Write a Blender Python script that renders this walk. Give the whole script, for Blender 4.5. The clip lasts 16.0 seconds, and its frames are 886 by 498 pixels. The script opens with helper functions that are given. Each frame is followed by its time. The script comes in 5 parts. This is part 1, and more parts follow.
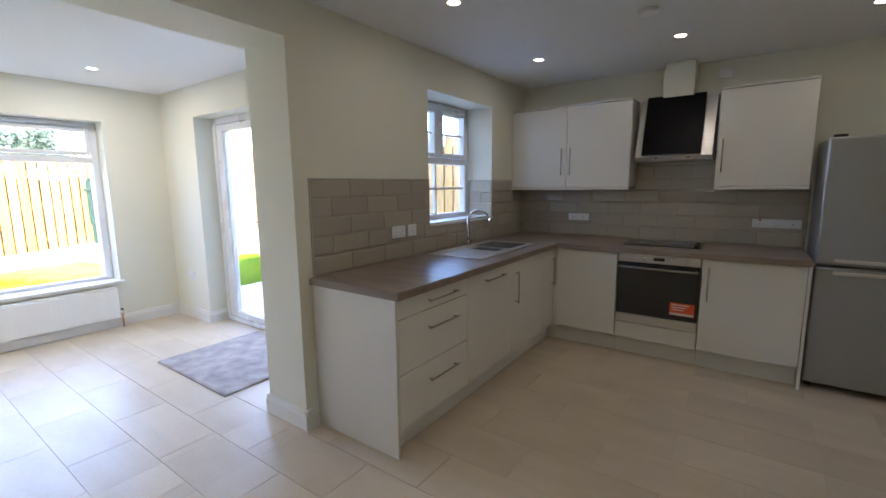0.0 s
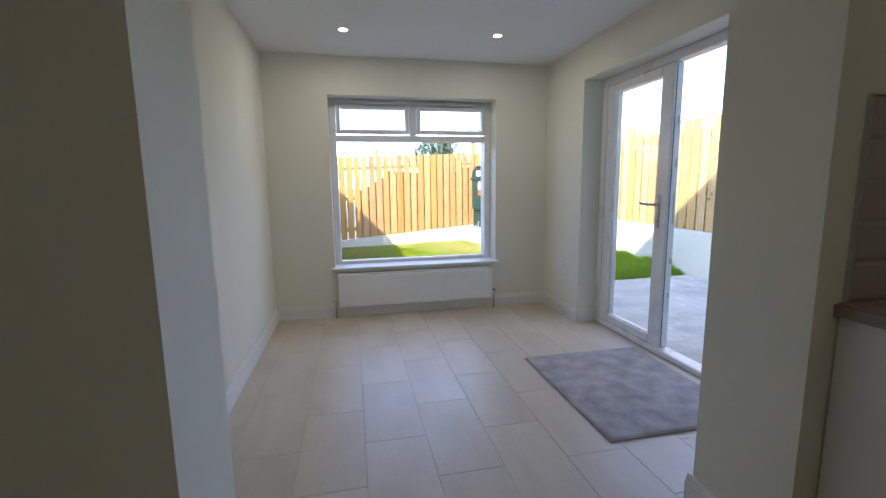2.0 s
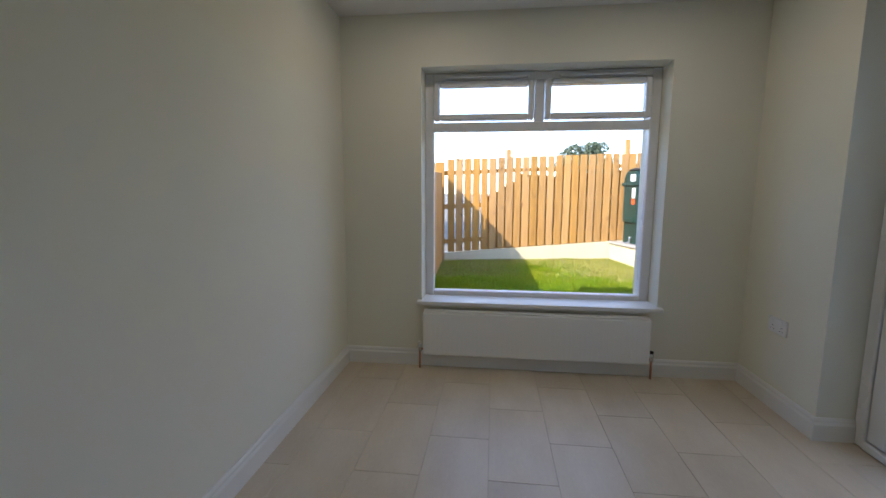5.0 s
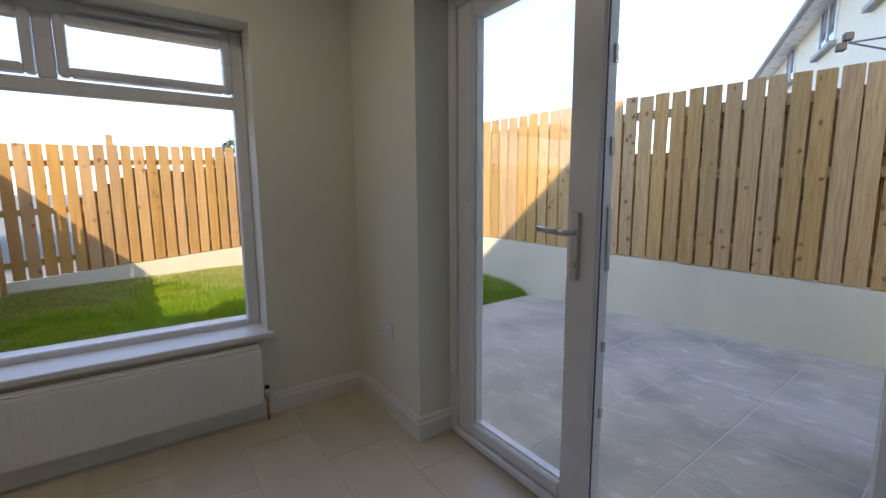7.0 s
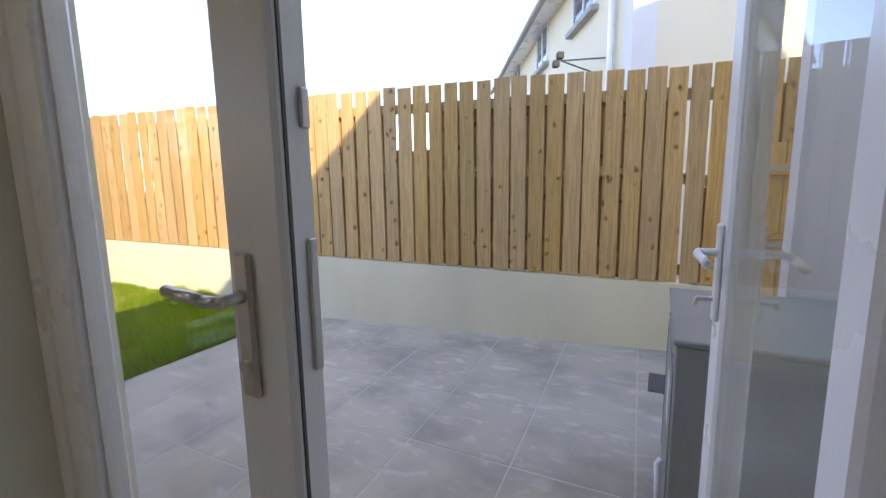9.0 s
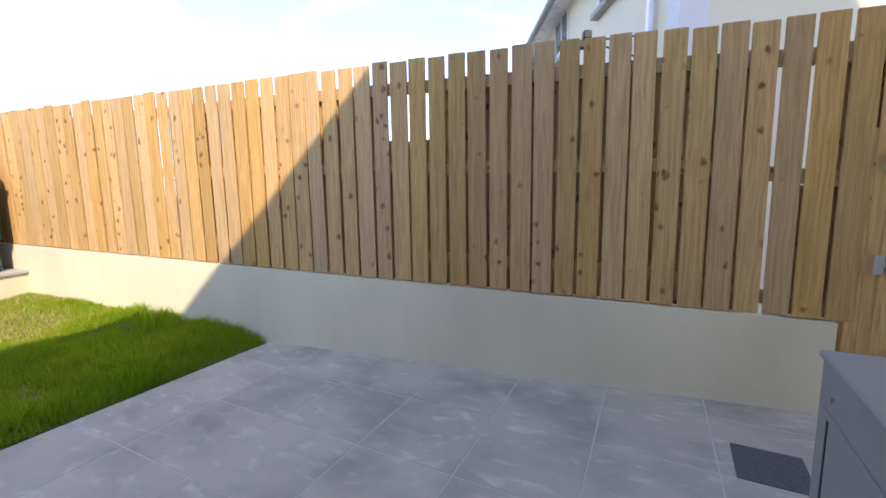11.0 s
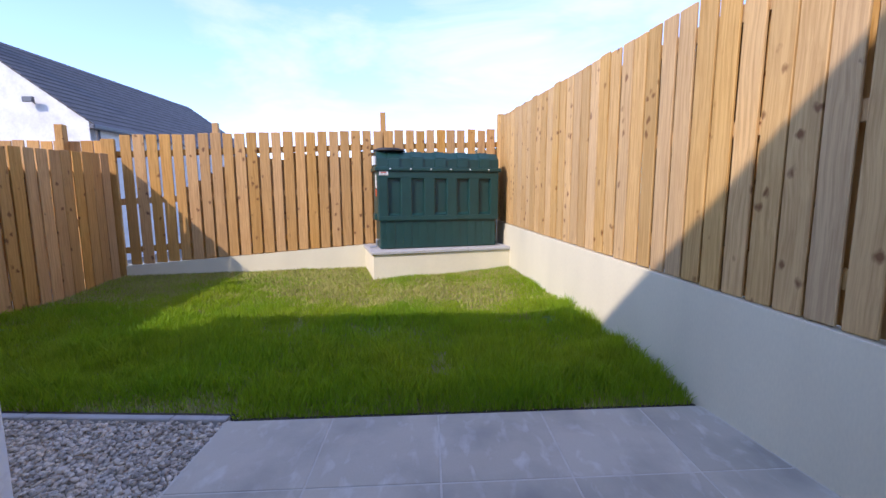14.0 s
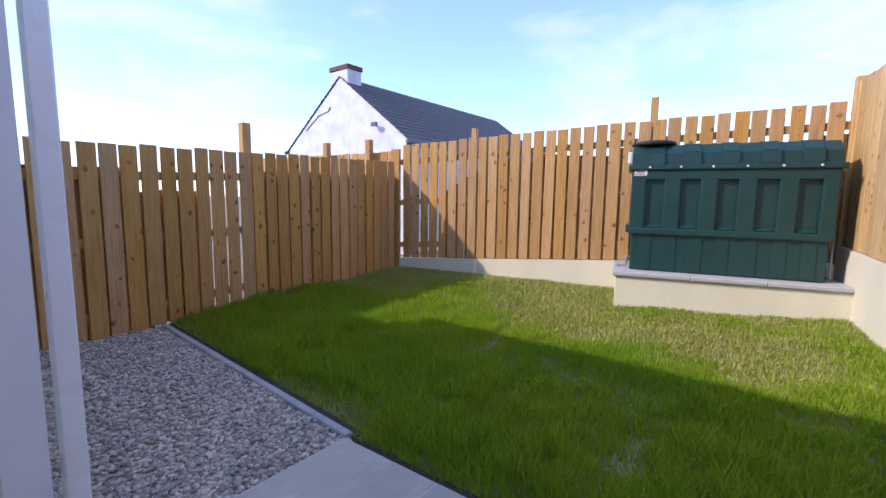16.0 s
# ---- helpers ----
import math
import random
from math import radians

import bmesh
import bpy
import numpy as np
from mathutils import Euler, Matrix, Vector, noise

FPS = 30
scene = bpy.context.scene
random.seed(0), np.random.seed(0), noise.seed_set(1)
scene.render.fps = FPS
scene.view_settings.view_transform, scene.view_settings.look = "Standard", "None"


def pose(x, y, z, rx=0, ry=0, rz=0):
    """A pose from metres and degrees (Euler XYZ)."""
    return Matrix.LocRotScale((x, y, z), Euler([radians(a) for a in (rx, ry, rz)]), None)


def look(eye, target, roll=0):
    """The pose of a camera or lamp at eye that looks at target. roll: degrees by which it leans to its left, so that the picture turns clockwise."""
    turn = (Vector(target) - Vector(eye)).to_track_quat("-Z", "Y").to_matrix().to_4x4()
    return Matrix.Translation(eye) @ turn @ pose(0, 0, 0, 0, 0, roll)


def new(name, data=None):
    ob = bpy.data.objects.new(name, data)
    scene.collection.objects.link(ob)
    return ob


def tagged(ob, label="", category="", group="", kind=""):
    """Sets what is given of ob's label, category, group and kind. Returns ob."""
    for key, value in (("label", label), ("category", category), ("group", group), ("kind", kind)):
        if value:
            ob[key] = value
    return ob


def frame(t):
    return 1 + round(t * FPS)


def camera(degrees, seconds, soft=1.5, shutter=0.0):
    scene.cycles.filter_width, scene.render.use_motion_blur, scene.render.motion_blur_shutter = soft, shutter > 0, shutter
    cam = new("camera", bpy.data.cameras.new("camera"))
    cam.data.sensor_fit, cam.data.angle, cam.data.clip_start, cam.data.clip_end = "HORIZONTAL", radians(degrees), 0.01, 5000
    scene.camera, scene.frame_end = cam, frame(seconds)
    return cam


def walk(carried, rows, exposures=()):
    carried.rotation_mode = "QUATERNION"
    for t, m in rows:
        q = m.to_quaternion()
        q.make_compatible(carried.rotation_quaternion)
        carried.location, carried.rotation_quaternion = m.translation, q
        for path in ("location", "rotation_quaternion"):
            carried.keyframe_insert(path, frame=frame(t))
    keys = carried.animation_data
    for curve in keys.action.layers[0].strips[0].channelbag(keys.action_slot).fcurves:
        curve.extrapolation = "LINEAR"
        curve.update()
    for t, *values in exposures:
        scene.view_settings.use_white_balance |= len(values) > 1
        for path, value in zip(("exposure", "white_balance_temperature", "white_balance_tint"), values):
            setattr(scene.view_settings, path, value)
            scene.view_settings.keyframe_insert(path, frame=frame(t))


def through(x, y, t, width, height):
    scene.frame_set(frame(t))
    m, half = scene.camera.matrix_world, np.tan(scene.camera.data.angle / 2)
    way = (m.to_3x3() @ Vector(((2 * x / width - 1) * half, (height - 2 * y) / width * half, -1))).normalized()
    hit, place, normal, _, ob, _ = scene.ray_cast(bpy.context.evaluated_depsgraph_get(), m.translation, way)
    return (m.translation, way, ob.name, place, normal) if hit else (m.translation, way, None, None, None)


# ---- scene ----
cam = camera(91.6, 16.0)
PATH = [
    (0, (0.118, 0.329, 1.433), (-1.028, 1.942, 1.139), -0.6),
    (0.5, (-0.141, 0.331, 1.414), (-1.564, 1.705, 1.117), -0.5),
    (1, (-0.422, 0.361, 1.348), (-2.111, 1.389, 1.049), -0.6),
    (1.5, (-0.691, 0.449, 1.287), (-2.535, 1.163, 0.99), -0.7),
    (2, (-0.995, 0.538, 1.25), (-2.932, 0.945, 0.961), -0.7),
    (2.5, (-1.242, 0.639, 1.236), (-3.219, 0.761, 0.958), -0.7),
    (3, (-1.493, 0.713, 1.245), (-3.465, 0.517, 0.979), -0.4),
    (5.5, (-2.341, 0.99, 1.265), (-4.31, 0.759, 1.002), 0.2),
    (6, (-2.482, 1.185, 1.306), (-4.453, 1.356, 1.016), -0.3),
    (6.5, (-2.637, 1.278, 1.253), (-4.509, 1.932, 0.987), -0.2),
    (7, (-2.755, 1.465, 1.251), (-4.384, 2.593, 0.977), -0.4),
    (7.5, (-2.853, 1.67, 1.247), (-4.211, 3.11, 0.963), -0.7),
    (8, (-2.943, 1.861, 1.257), (-4.021, 3.52, 0.966), -1.0),
    (8.5, (-3.037, 2.045, 1.274), (-3.93, 3.81, 0.977), -0.9),
    (11, (-3.496, 3.1, 1.225), (-4.437, 4.844, 0.952), -0.9),
    (11.5, (-3.572, 3.308, 1.22), (-4.802, 4.861, 0.947), -1.2),
    (12, (-3.706, 3.487, 1.224), (-5.213, 4.775, 0.959), -0.7),
    (12.5, (-3.875, 3.655, 1.226), (-5.571, 4.681, 0.956), -0.6),
    (13, (-4.064, 3.841, 1.195), (-5.911, 4.559, 0.927), -0.6),
    (13.5, (-4.23, 4.055, 1.135), (-6.169, 4.462, 0.868), -0.6),
    (14, (-4.468, 4.256, 1.084), (-6.45, 4.296, 0.824), -0.2),
    (14.5, (-4.697, 4.413, 1.063), (-6.66, 4.121, 0.812), 0.1),
    (15, (-4.946, 4.609, 1.048), (-6.821, 3.957, 0.807), 0.2),
    (15.5, (-5.188, 4.706, 1.046), (-6.937, 3.765, 0.808), 0.6),
    (16, (-5.46, 4.799, 1.056), (-7.025, 3.576, 0.82), 0.8),
]
walk(cam, [(t, look(eye, target, roll)) for t, eye, target, roll in PATH],
     [(0.0, 4.6, 6900, 14), (0.5, 4.35, 6900, 14), (1.0, 3.85, 6900, 14), (2.0, 3.15, 7050, 13), (3.0, 2.78, 7350, 12), (5.5, 2.5, 7800, 13), (6.5, 2.35, 8100, 14), (7.5, 2.1, 8400, 15), (8.5, 2.32, 9000, 16), (11.0, 1.88, 8400, 18), (12.5, 1.68, 7250, 21), (16.0, 1.46, 6800, 22)])
SKY, SUN = 0.15, 1.5
DOWNLIGHT_W = 0.35
# The last seven are unseen lamps, added to carry the grid on over the kitchen.
DOWNLIGHTS = [(-4.53, 0.53), (-4.46, 1.73), (-1.30, 2.45), (-0.355, 3.83), (-1.365, 3.785), (0.64, 3.87), (-0.33, 2.45), (0.64, 2.45), (-1.30, 1.0), (-0.33, 1.0), (0.64, 1.0), (-0.33, -0.4), (0.64, -0.4)]
for lx, ly in DOWNLIGHTS:
    bulb = bpy.data.lights.new("downlight_bulb", "AREA")
    bulb.shape, bulb.size, bulb.energy, bulb.color = "DISK", 0.055, DOWNLIGHT_W if lx < -2 else DOWNLIGHT_W * 0.09, (1.0, 0.97, 0.93)
    new("downlight_bulb", bulb).matrix_world = pose(lx, ly, 2.419)

# ---- light ----
world = bpy.data.worlds.new("sky")
scene.world = world
world.use_nodes = True
wn, wl = world.node_tree.nodes, world.node_tree.links
wn.clear()
sky = wn.new("ShaderNodeTexSky")
sky.sky_type = "NISHITA"
sky.sun_disc = False
sky.sun_elevation = radians(36)
sky.sun_rotation = radians(132.6)
sky.dust_density, sky.ozone_density = 0.25, 1.5
coord = wn.new("ShaderNodeTexCoord")
stretch = wn.new("ShaderNodeMapping")
stretch.inputs["Scale"].default_value = (1.0, 1.0, 3.2)
stretch.inputs["Rotation"].default_value = (0.12, 0.2, 0.5)
cloud = wn.new("ShaderNodeTexNoise")
cloud.inputs["Scale"].default_value = 2.3
cloud.inputs["Detail"].default_value = 9.0
cloud.inputs["Roughness"].default_value = 0.58
cloud.inputs["Distortion"].default_value = 0.5
ramp = wn.new("ShaderNodeValToRGB")
ramp.color_ramp.elements[0].position = 0.47
ramp.color_ramp.elements[0].color = (0.10, 0.10, 0.10, 1)
ramp.color_ramp.elements[1].position = 0.82
ramp.color_ramp.elements[1].color = (0.84, 0.84, 0.84, 1)
mixer = wn.new("ShaderNodeMix")
mixer.data_type = "RGBA"
mixer.inputs["B"].default_value = (2.75, 2.95, 3.6, 1)
back = wn.new("ShaderNodeBackground")
back.inputs["Strength"].default_value = SKY
wout = wn.new("ShaderNodeOutputWorld")
wl.new(coord.outputs["Generated"], stretch.inputs["Vector"])
wl.new(stretch.outputs["Vector"], cloud.inputs["Vector"])
wl.new(cloud.outputs["Fac"], ramp.inputs["Fac"])
wl.new(ramp.outputs["Color"], mixer.inputs["Factor"])
lift = wn.new("ShaderNodeMix")
lift.data_type, lift.blend_type = "RGBA", "MULTIPLY"
lift.inputs["Factor"].default_value = 1.0
lift.inputs["B"].default_value = (0.58, 0.79, 1.15, 1)
wl.new(sky.outputs["Color"], lift.inputs["A"])
wl.new(lift.outputs["Result"], mixer.inputs["A"])
wl.new(mixer.outputs["Result"], back.inputs["Color"])
wl.new(back.outputs["Background"], wout.inputs["Surface"])

sun_data = bpy.data.lights.new("sun", "SUN")
sun_data.energy, sun_data.angle, sun_data.color = SUN, radians(0.6), (1.0, 0.965, 0.91)
sun = new("sun", sun_data)
sun.matrix_world = look((30.9, -28.95, 30), (0, 0, 0))


# ---- materials ----
def surface(name, color, rough=0.5, metal=0.0, vary=0.12, size=6.0, fine=120.0, bump=0.0, tint=None, coat=0.0, island=0.0, stretch=None, spread=0.0):
    """A painted, plastered or moulded surface: broad and fine mottling, roughness wear and a little relief."""
    m = bpy.data.materials.new(name)
    m.use_nodes = True
    n, l = m.node_tree.nodes, m.node_tree.links
    b = n["Principled BSDF"]
    b.inputs["Metallic"].default_value = metal
    b.inputs["Coat Weight"].default_value = coat
    b.inputs["Coat Roughness"].default_value = 0.06
    tc = n.new("ShaderNodeTexCoord")
    mp = n.new("ShaderNodeMapping")
    mp.inputs["Scale"].default_value = stretch or (1, 1, 1)
    l.new(tc.outputs["Object"], mp.inputs["Vector"])
    if spread:
        info = n.new("ShaderNodeObjectInfo")
        by = n.new("ShaderNodeMath")
        by.operation = "MULTIPLY"
        by.inputs[1].default_value = 37.0
        l.new(info.outputs["Random"], by.inputs[0])
        l.new(by.outputs[0], mp.inputs["Location"])
    big, small = n.new("ShaderNodeTexNoise"), n.new("ShaderNodeTexNoise")
    big.inputs["Scale"].default_value, big.inputs["Detail"].default_value = size, 5
    small.inputs["Scale"].default_value, small.inputs["Detail"].default_value = fine, 3
    l.new(mp.outputs["Vector"], big.inputs["Vector"])
    l.new(mp.outputs["Vector"], small.inputs["Vector"])
    both = n.new("ShaderNodeMath")
    both.operation = "MULTIPLY_ADD"
    both.inputs[1].default_value = 0.35
    l.new(small.outputs["Fac"], both.inputs[0])
    l.new(big.outputs["Fac"], both.inputs[2])
    span = n.new("ShaderNodeMapRange")
    span.inputs["From Min"].default_value, span.inputs["From Max"].default_value = 0.4, 0.95
    l.new(both.outputs[0], span.inputs["Value"])
    mix = n.new("ShaderNodeMix")
    mix.data_type = "RGBA"
    other = tint or tuple(c * (1 - vary) for c in color)
    mix.inputs["A"].default_value, mix.inputs["B"].default_value = (*color, 1), (*other, 1)
    l.new(span.outputs["Result"], mix.inputs["Factor"])
    last = mix.outputs["Result"]
    if island or spread:
        hsv = n.new("ShaderNodeHueSaturation")
        rng = n.new("ShaderNodeMapRange")
        rng.inputs["To Min"].default_value, rng.inputs["To Max"].default_value = 1 - (island or spread), 1 + (island or spread)
        if island:
            geo = n.new("ShaderNodeNewGeometry")
            l.new(geo.outputs["Random Per Island"], rng.inputs["Value"])
        else:
            l.new(info.outputs["Random"], rng.inputs["Value"])
        l.new(rng.outputs["Result"], hsv.inputs["Value"])
        l.new(last, hsv.inputs["Color"])
        last = hsv.outputs["Color"]
    l.new(last, b.inputs["Base Color"])
    rr = n.new("ShaderNodeMapRange")
    rr.inputs["To Min"].default_value, rr.inputs["To Max"].default_value = max(0.02, rough * 0.85), min(1.0, rough * 1.15)
    l.new(big.outputs["Fac"], rr.inputs["Value"])
    l.new(rr.outputs["Result"], b.inputs["Roughness"])
    if bump:
        bp = n.new("ShaderNodeBump")
        bp.inputs["Strength"].default_value, bp.inputs["Distance"].default_value = 0.6, bump
        l.new(small.outputs["Fac"], bp.inputs["Height"])
        l.new(bp.outputs["Normal"], b.inputs["Normal"])
    return m


def timber(name, pale, dark, knot, grey=0.25):
    """Sawn softwood: long grain, knots, and boards that differ one from the next."""
    m = bpy.data.materials.new(name)
    m.use_nodes = True
    n, l = m.node_tree.nodes, m.node_tree.links
    b = n["Principled BSDF"]
    tc, info = n.new("ShaderNodeTexCoord"), n.new("ShaderNodeObjectInfo")
    shift = n.new("ShaderNodeMath")
    shift.operation = "MULTIPLY"
    shift.inputs[1].default_value = 91.0
    l.new(info.outputs["Random"], shift.inputs[0])
    add = n.new("ShaderNodeVectorMath")
    l.new(tc.outputs["Object"], add.inputs[0])
    l.new(shift.outputs[0], add.inputs[1])
    warp = n.new("ShaderNodeTexNoise")
    warp.inputs["Scale"].default_value = 3.0
    l.new(add.outputs[0], warp.inputs["Vector"])
    push = n.new("ShaderNodeVectorMath")
    push.operation = "MULTIPLY_ADD"
    push.inputs[1].default_value = (0.06, 0.06, 0.0)
    l.new(warp.outputs["Color"], push.inputs[0])
    l.new(add.outputs[0], push.inputs[2])
    long = n.new("ShaderNodeMapping")
    long.inputs["Scale"].default_value = (26, 26, 1.3)
    l.new(push.outputs[0], long.inputs["Vector"])
    grain = n.new("ShaderNodeTexNoise")
    grain.inputs["Scale"].default_value, grain.inputs["Detail"].default_value, grain.inputs["Roughness"].default_value = 2.4, 6, 0.65
    l.new(long.outputs[0], grain.inputs["Vector"])
    gr = n.new("ShaderNodeValToRGB")
    gr.color_ramp.elements[0].position, gr.color_ramp.elements[0].color = 0.32, (*dark, 1)
    gr.color_ramp.elements[1].position, gr.color_ramp.elements[1].color = 0.60, (*pale, 1)
    l.new(grain.outputs["Fac"], gr.inputs["Fac"])
    bent, curl = n.new("ShaderNodeVectorMath"), n.new("ShaderNodeTexNoise")
    curl.inputs["Scale"].default_value, curl.inputs["Detail"].default_value = 22.0, 3
    l.new(add.outputs[0], curl.inputs["Vector"])
    bent.operation = "MULTIPLY_ADD"
    bent.inputs[1].default_value = (0.05, 0.05, 0.05)
    l.new(curl.outputs["Color"], bent.inputs[0])
    l.new(add.outputs[0], bent.inputs[2])
    kmap = n.new("ShaderNodeMapping")
    kmap.inputs["Scale"].default_value = (10.0, 10.0, 15.0)
    l.new(bent.outputs[0], kmap.inputs["Vector"])
    cells = n.new("ShaderNodeTexVoronoi")
    cells.inputs["Scale"].default_value = 1.0
    cells.inputs["Randomness"].default_value = 1.0
    l.new(kmap.outputs[0], cells.inputs["Vector"])
    kr = n.new("ShaderNodeValToRGB")
    kr.color_ramp.elements[0].position, kr.color_ramp.elements[0].color = 0.12, (1, 1, 1, 1)
    kr.color_ramp.elements[1].position, kr.color_ramp.elements[1].color = 0.28, (0, 0, 0, 1)
    l.new(cells.outputs["Distance"], kr.inputs["Fac"])
    mixk = n.new("ShaderNodeMix")
    mixk.data_type = "RGBA"
    some, both = n.new("ShaderNodeMath"), n.new("ShaderNodeMath")
    some.operation, both.operation = "GREATER_THAN", "MULTIPLY"
    some.inputs[1].default_value = 0.60
    l.new(cells.outputs["Color"], some.inputs[0])
    l.new(some.outputs[0], both.inputs[0])
    l.new(kr.outputs["Color"], both.inputs[1])
    l.new(both.outputs[0], mixk.inputs["Factor"])
    l.new(gr.outputs["Color"], mixk.inputs["A"])
    mixk.inputs["B"].default_value = (*knot, 1)
    patch = n.new("ShaderNodeTexNoise")
    patch.inputs["Scale"].default_value = 1.7
    l.new(add.outputs[0], patch.inputs["Vector"])
    grey_by = n.new("ShaderNodeMapRange")
    grey_by.inputs["From Min"].default_value, grey_by.inputs["From Max"].default_value = 0.45, 0.75
    grey_by.inputs["To Max"].default_value = grey
    l.new(patch.outputs["Fac"], grey_by.inputs["Value"])
    mixg = n.new("ShaderNodeMix")
    mixg.data_type = "RGBA"
    l.new(grey_by.outputs["Result"], mixg.inputs["Factor"])
    l.new(mixk.outputs["Result"], mixg.inputs["A"])
    mixg.inputs["B"].default_value = (0.36, 0.27, 0.16, 1)
    hsv = n.new("ShaderNodeHueSaturation")
    val, sat = n.new("ShaderNodeMapRange"), n.new("ShaderNodeMapRange")
    val.inputs["To Min"].default_value, val.inputs["To Max"].default_value = 0.83, 1.13
    l.new(info.outputs["Random"], val.inputs["Value"])
    frac = n.new("ShaderNodeMath")
    frac.operation = "FRACT"
    l.new(shift.outputs[0], frac.inputs[0])
    sat.inputs["To Min"].default_value, sat.inputs["To Max"].default_value = 0.93, 1.1
    l.new(frac.outputs[0], sat.inputs["Value"])
    l.new(val.outputs["Result"], hsv.inputs["Value"])
    l.new(sat.outputs["Result"], hsv.inputs["Saturation"])
    l.new(mixg.outputs["Result"], hsv.inputs["Color"])
    l.new(hsv.outputs["Color"], b.inputs["Base Color"])
    b.inputs["Roughness"].default_value = 0.8
    bp = n.new("ShaderNodeBump")
    bp.inputs["Strength"].default_value, bp.inputs["Distance"].default_value = 0.5, 0.002
    l.new(grain.outputs["Fac"], bp.inputs["Height"])
    l.new(bp.outputs["Normal"], b.inputs["Normal"])
    return m


def leafy(m, through):
    """Lets some light through a thin leaf."""
    n, l = m.node_tree.nodes, m.node_tree.links
    t, add, out = n.new("ShaderNodeBsdfTranslucent"), n.new("ShaderNodeMixShader"), n["Material Output"]
    t.inputs["Color"].default_value = (*through, 1)
    add.inputs[0].default_value = 0.4
    l.new(n["Principled BSDF"].outputs[0], add.inputs[1])
    l.new(t.outputs[0], add.inputs[2])
    l.new(add.outputs[0], out.inputs["Surface"])
    return m


def paving(name):
    """Grey concrete with pale scuffs, dark damp patches and a fine grain, different on every slab."""
    m = surface(name, (0.45, 0.405, 0.315), 0.85, vary=0.25, size=2.6, fine=90, bump=0.0012, tint=(0.50, 0.455, 0.365), spread=0.06)
    n, l = m.node_tree.nodes, m.node_tree.links
    b = n["Principled BSDF"]
    was = b.inputs["Base Color"].links[0].from_socket
    tc = n.new("ShaderNodeTexCoord")
    smear = n.new("ShaderNodeTexNoise")
    smear.inputs["Scale"].default_value, smear.inputs["Detail"].default_value, smear.inputs["Distortion"].default_value = 8.0, 8.0, 0.5
    mp = n.new("ShaderNodeMapping")
    mp.inputs["Scale"].default_value = (0.7, 1.4, 1)
    mp.inputs["Rotation"].default_value = (0, 0, 0.5)
    l.new(tc.outputs["Object"], mp.inputs["Vector"])
    l.new(mp.outputs["Vector"], smear.inputs["Vector"])
    rp = n.new("ShaderNodeValToRGB")
    rp.color_ramp.elements[0].position, rp.color_ramp.elements[0].color = 0.55, (0, 0, 0, 1)
    rp.color_ramp.elements[1].position, rp.color_ramp.elements[1].color = 0.72, (0.8, 0.8, 0.8, 1)
    l.new(smear.outputs["Fac"], rp.inputs["Fac"])
    mx = n.new("ShaderNodeMix")
    mx.data_type = "RGBA"
    mx.inputs["B"].default_value = (0.62, 0.595, 0.52, 1)
    l.new(rp.outputs["Color"], mx.inputs["Factor"])
    l.new(was, mx.inputs["A"])
    dark = n.new("ShaderNodeTexNoise")
    dark.inputs["Scale"].default_value, dark.inputs["Detail"].default_value = 1.9, 6.0
    l.new(tc.outputs["Object"], dark.inputs["Vector"])
    dr = n.new("ShaderNodeMapRange")
    dr.inputs["From Min"].default_value, dr.inputs["From Max"].default_value, dr.inputs["To Max"].default_value = 0.45, 0.68, 0.62
    l.new(dark.outputs["Fac"], dr.inputs["Value"])
    md = n.new("ShaderNodeMix")
    md.data_type = "RGBA"
    md.inputs["B"].default_value = (0.24, 0.225, 0.192, 1)
    l.new(dr.outputs["Result"], md.inputs["Factor"])
    l.new(mx.outputs["Result"], md.inputs["A"])
    l.new(md.outputs["Result"], b.inputs["Base Color"])
    return m


def pane_glass(name):
    m = bpy.data.materials.new(name)
    m.use_nodes = True
    n, l = m.node_tree.nodes, m.node_tree.links
    n.remove(n["Principled BSDF"])
    clear, gloss, mix, facing = n.new("ShaderNodeBsdfTransparent"), n.new("ShaderNodeBsdfGlossy"), n.new("ShaderNodeMixShader"), n.new("ShaderNodeLayerWeight")
    clear.inputs["Color"].default_value = (0.975, 0.985, 0.98, 1)
    gloss.inputs["Roughness"].default_value = 0.01
    facing.inputs["Blend"].default_value = 0.5
    power, shine = n.new("ShaderNodeMath"), n.new("ShaderNodeMath")
    power.operation, shine.operation = "POWER", "MULTIPLY_ADD"
    power.inputs[1].default_value = 4.0
    shine.inputs[1].default_value, shine.inputs[2].default_value = 0.6, 0.04
    l.new(facing.outputs["Facing"], power.inputs[0])
    l.new(power.outputs[0], shine.inputs[0])
    l.new(shine.outputs[0], mix.inputs[0])
    l.new(clear.outputs[0], mix.inputs[1])
    l.new(gloss.outputs[0], mix.inputs[2])
    l.new(mix.outputs[0], n["Material Output"].inputs["Surface"])
    return m


def lamp_glow(name, color, strength):
    m = bpy.data.materials.new(name)
    m.use_nodes = True
    b = m.node_tree.nodes["Principled BSDF"]
    b.inputs["Base Color"].default_value = (0.8, 0.8, 0.8, 1)
    b.inputs["Emission Color"].default_value = (*color, 1)
    b.inputs["Emission Strength"].default_value = strength
    return m


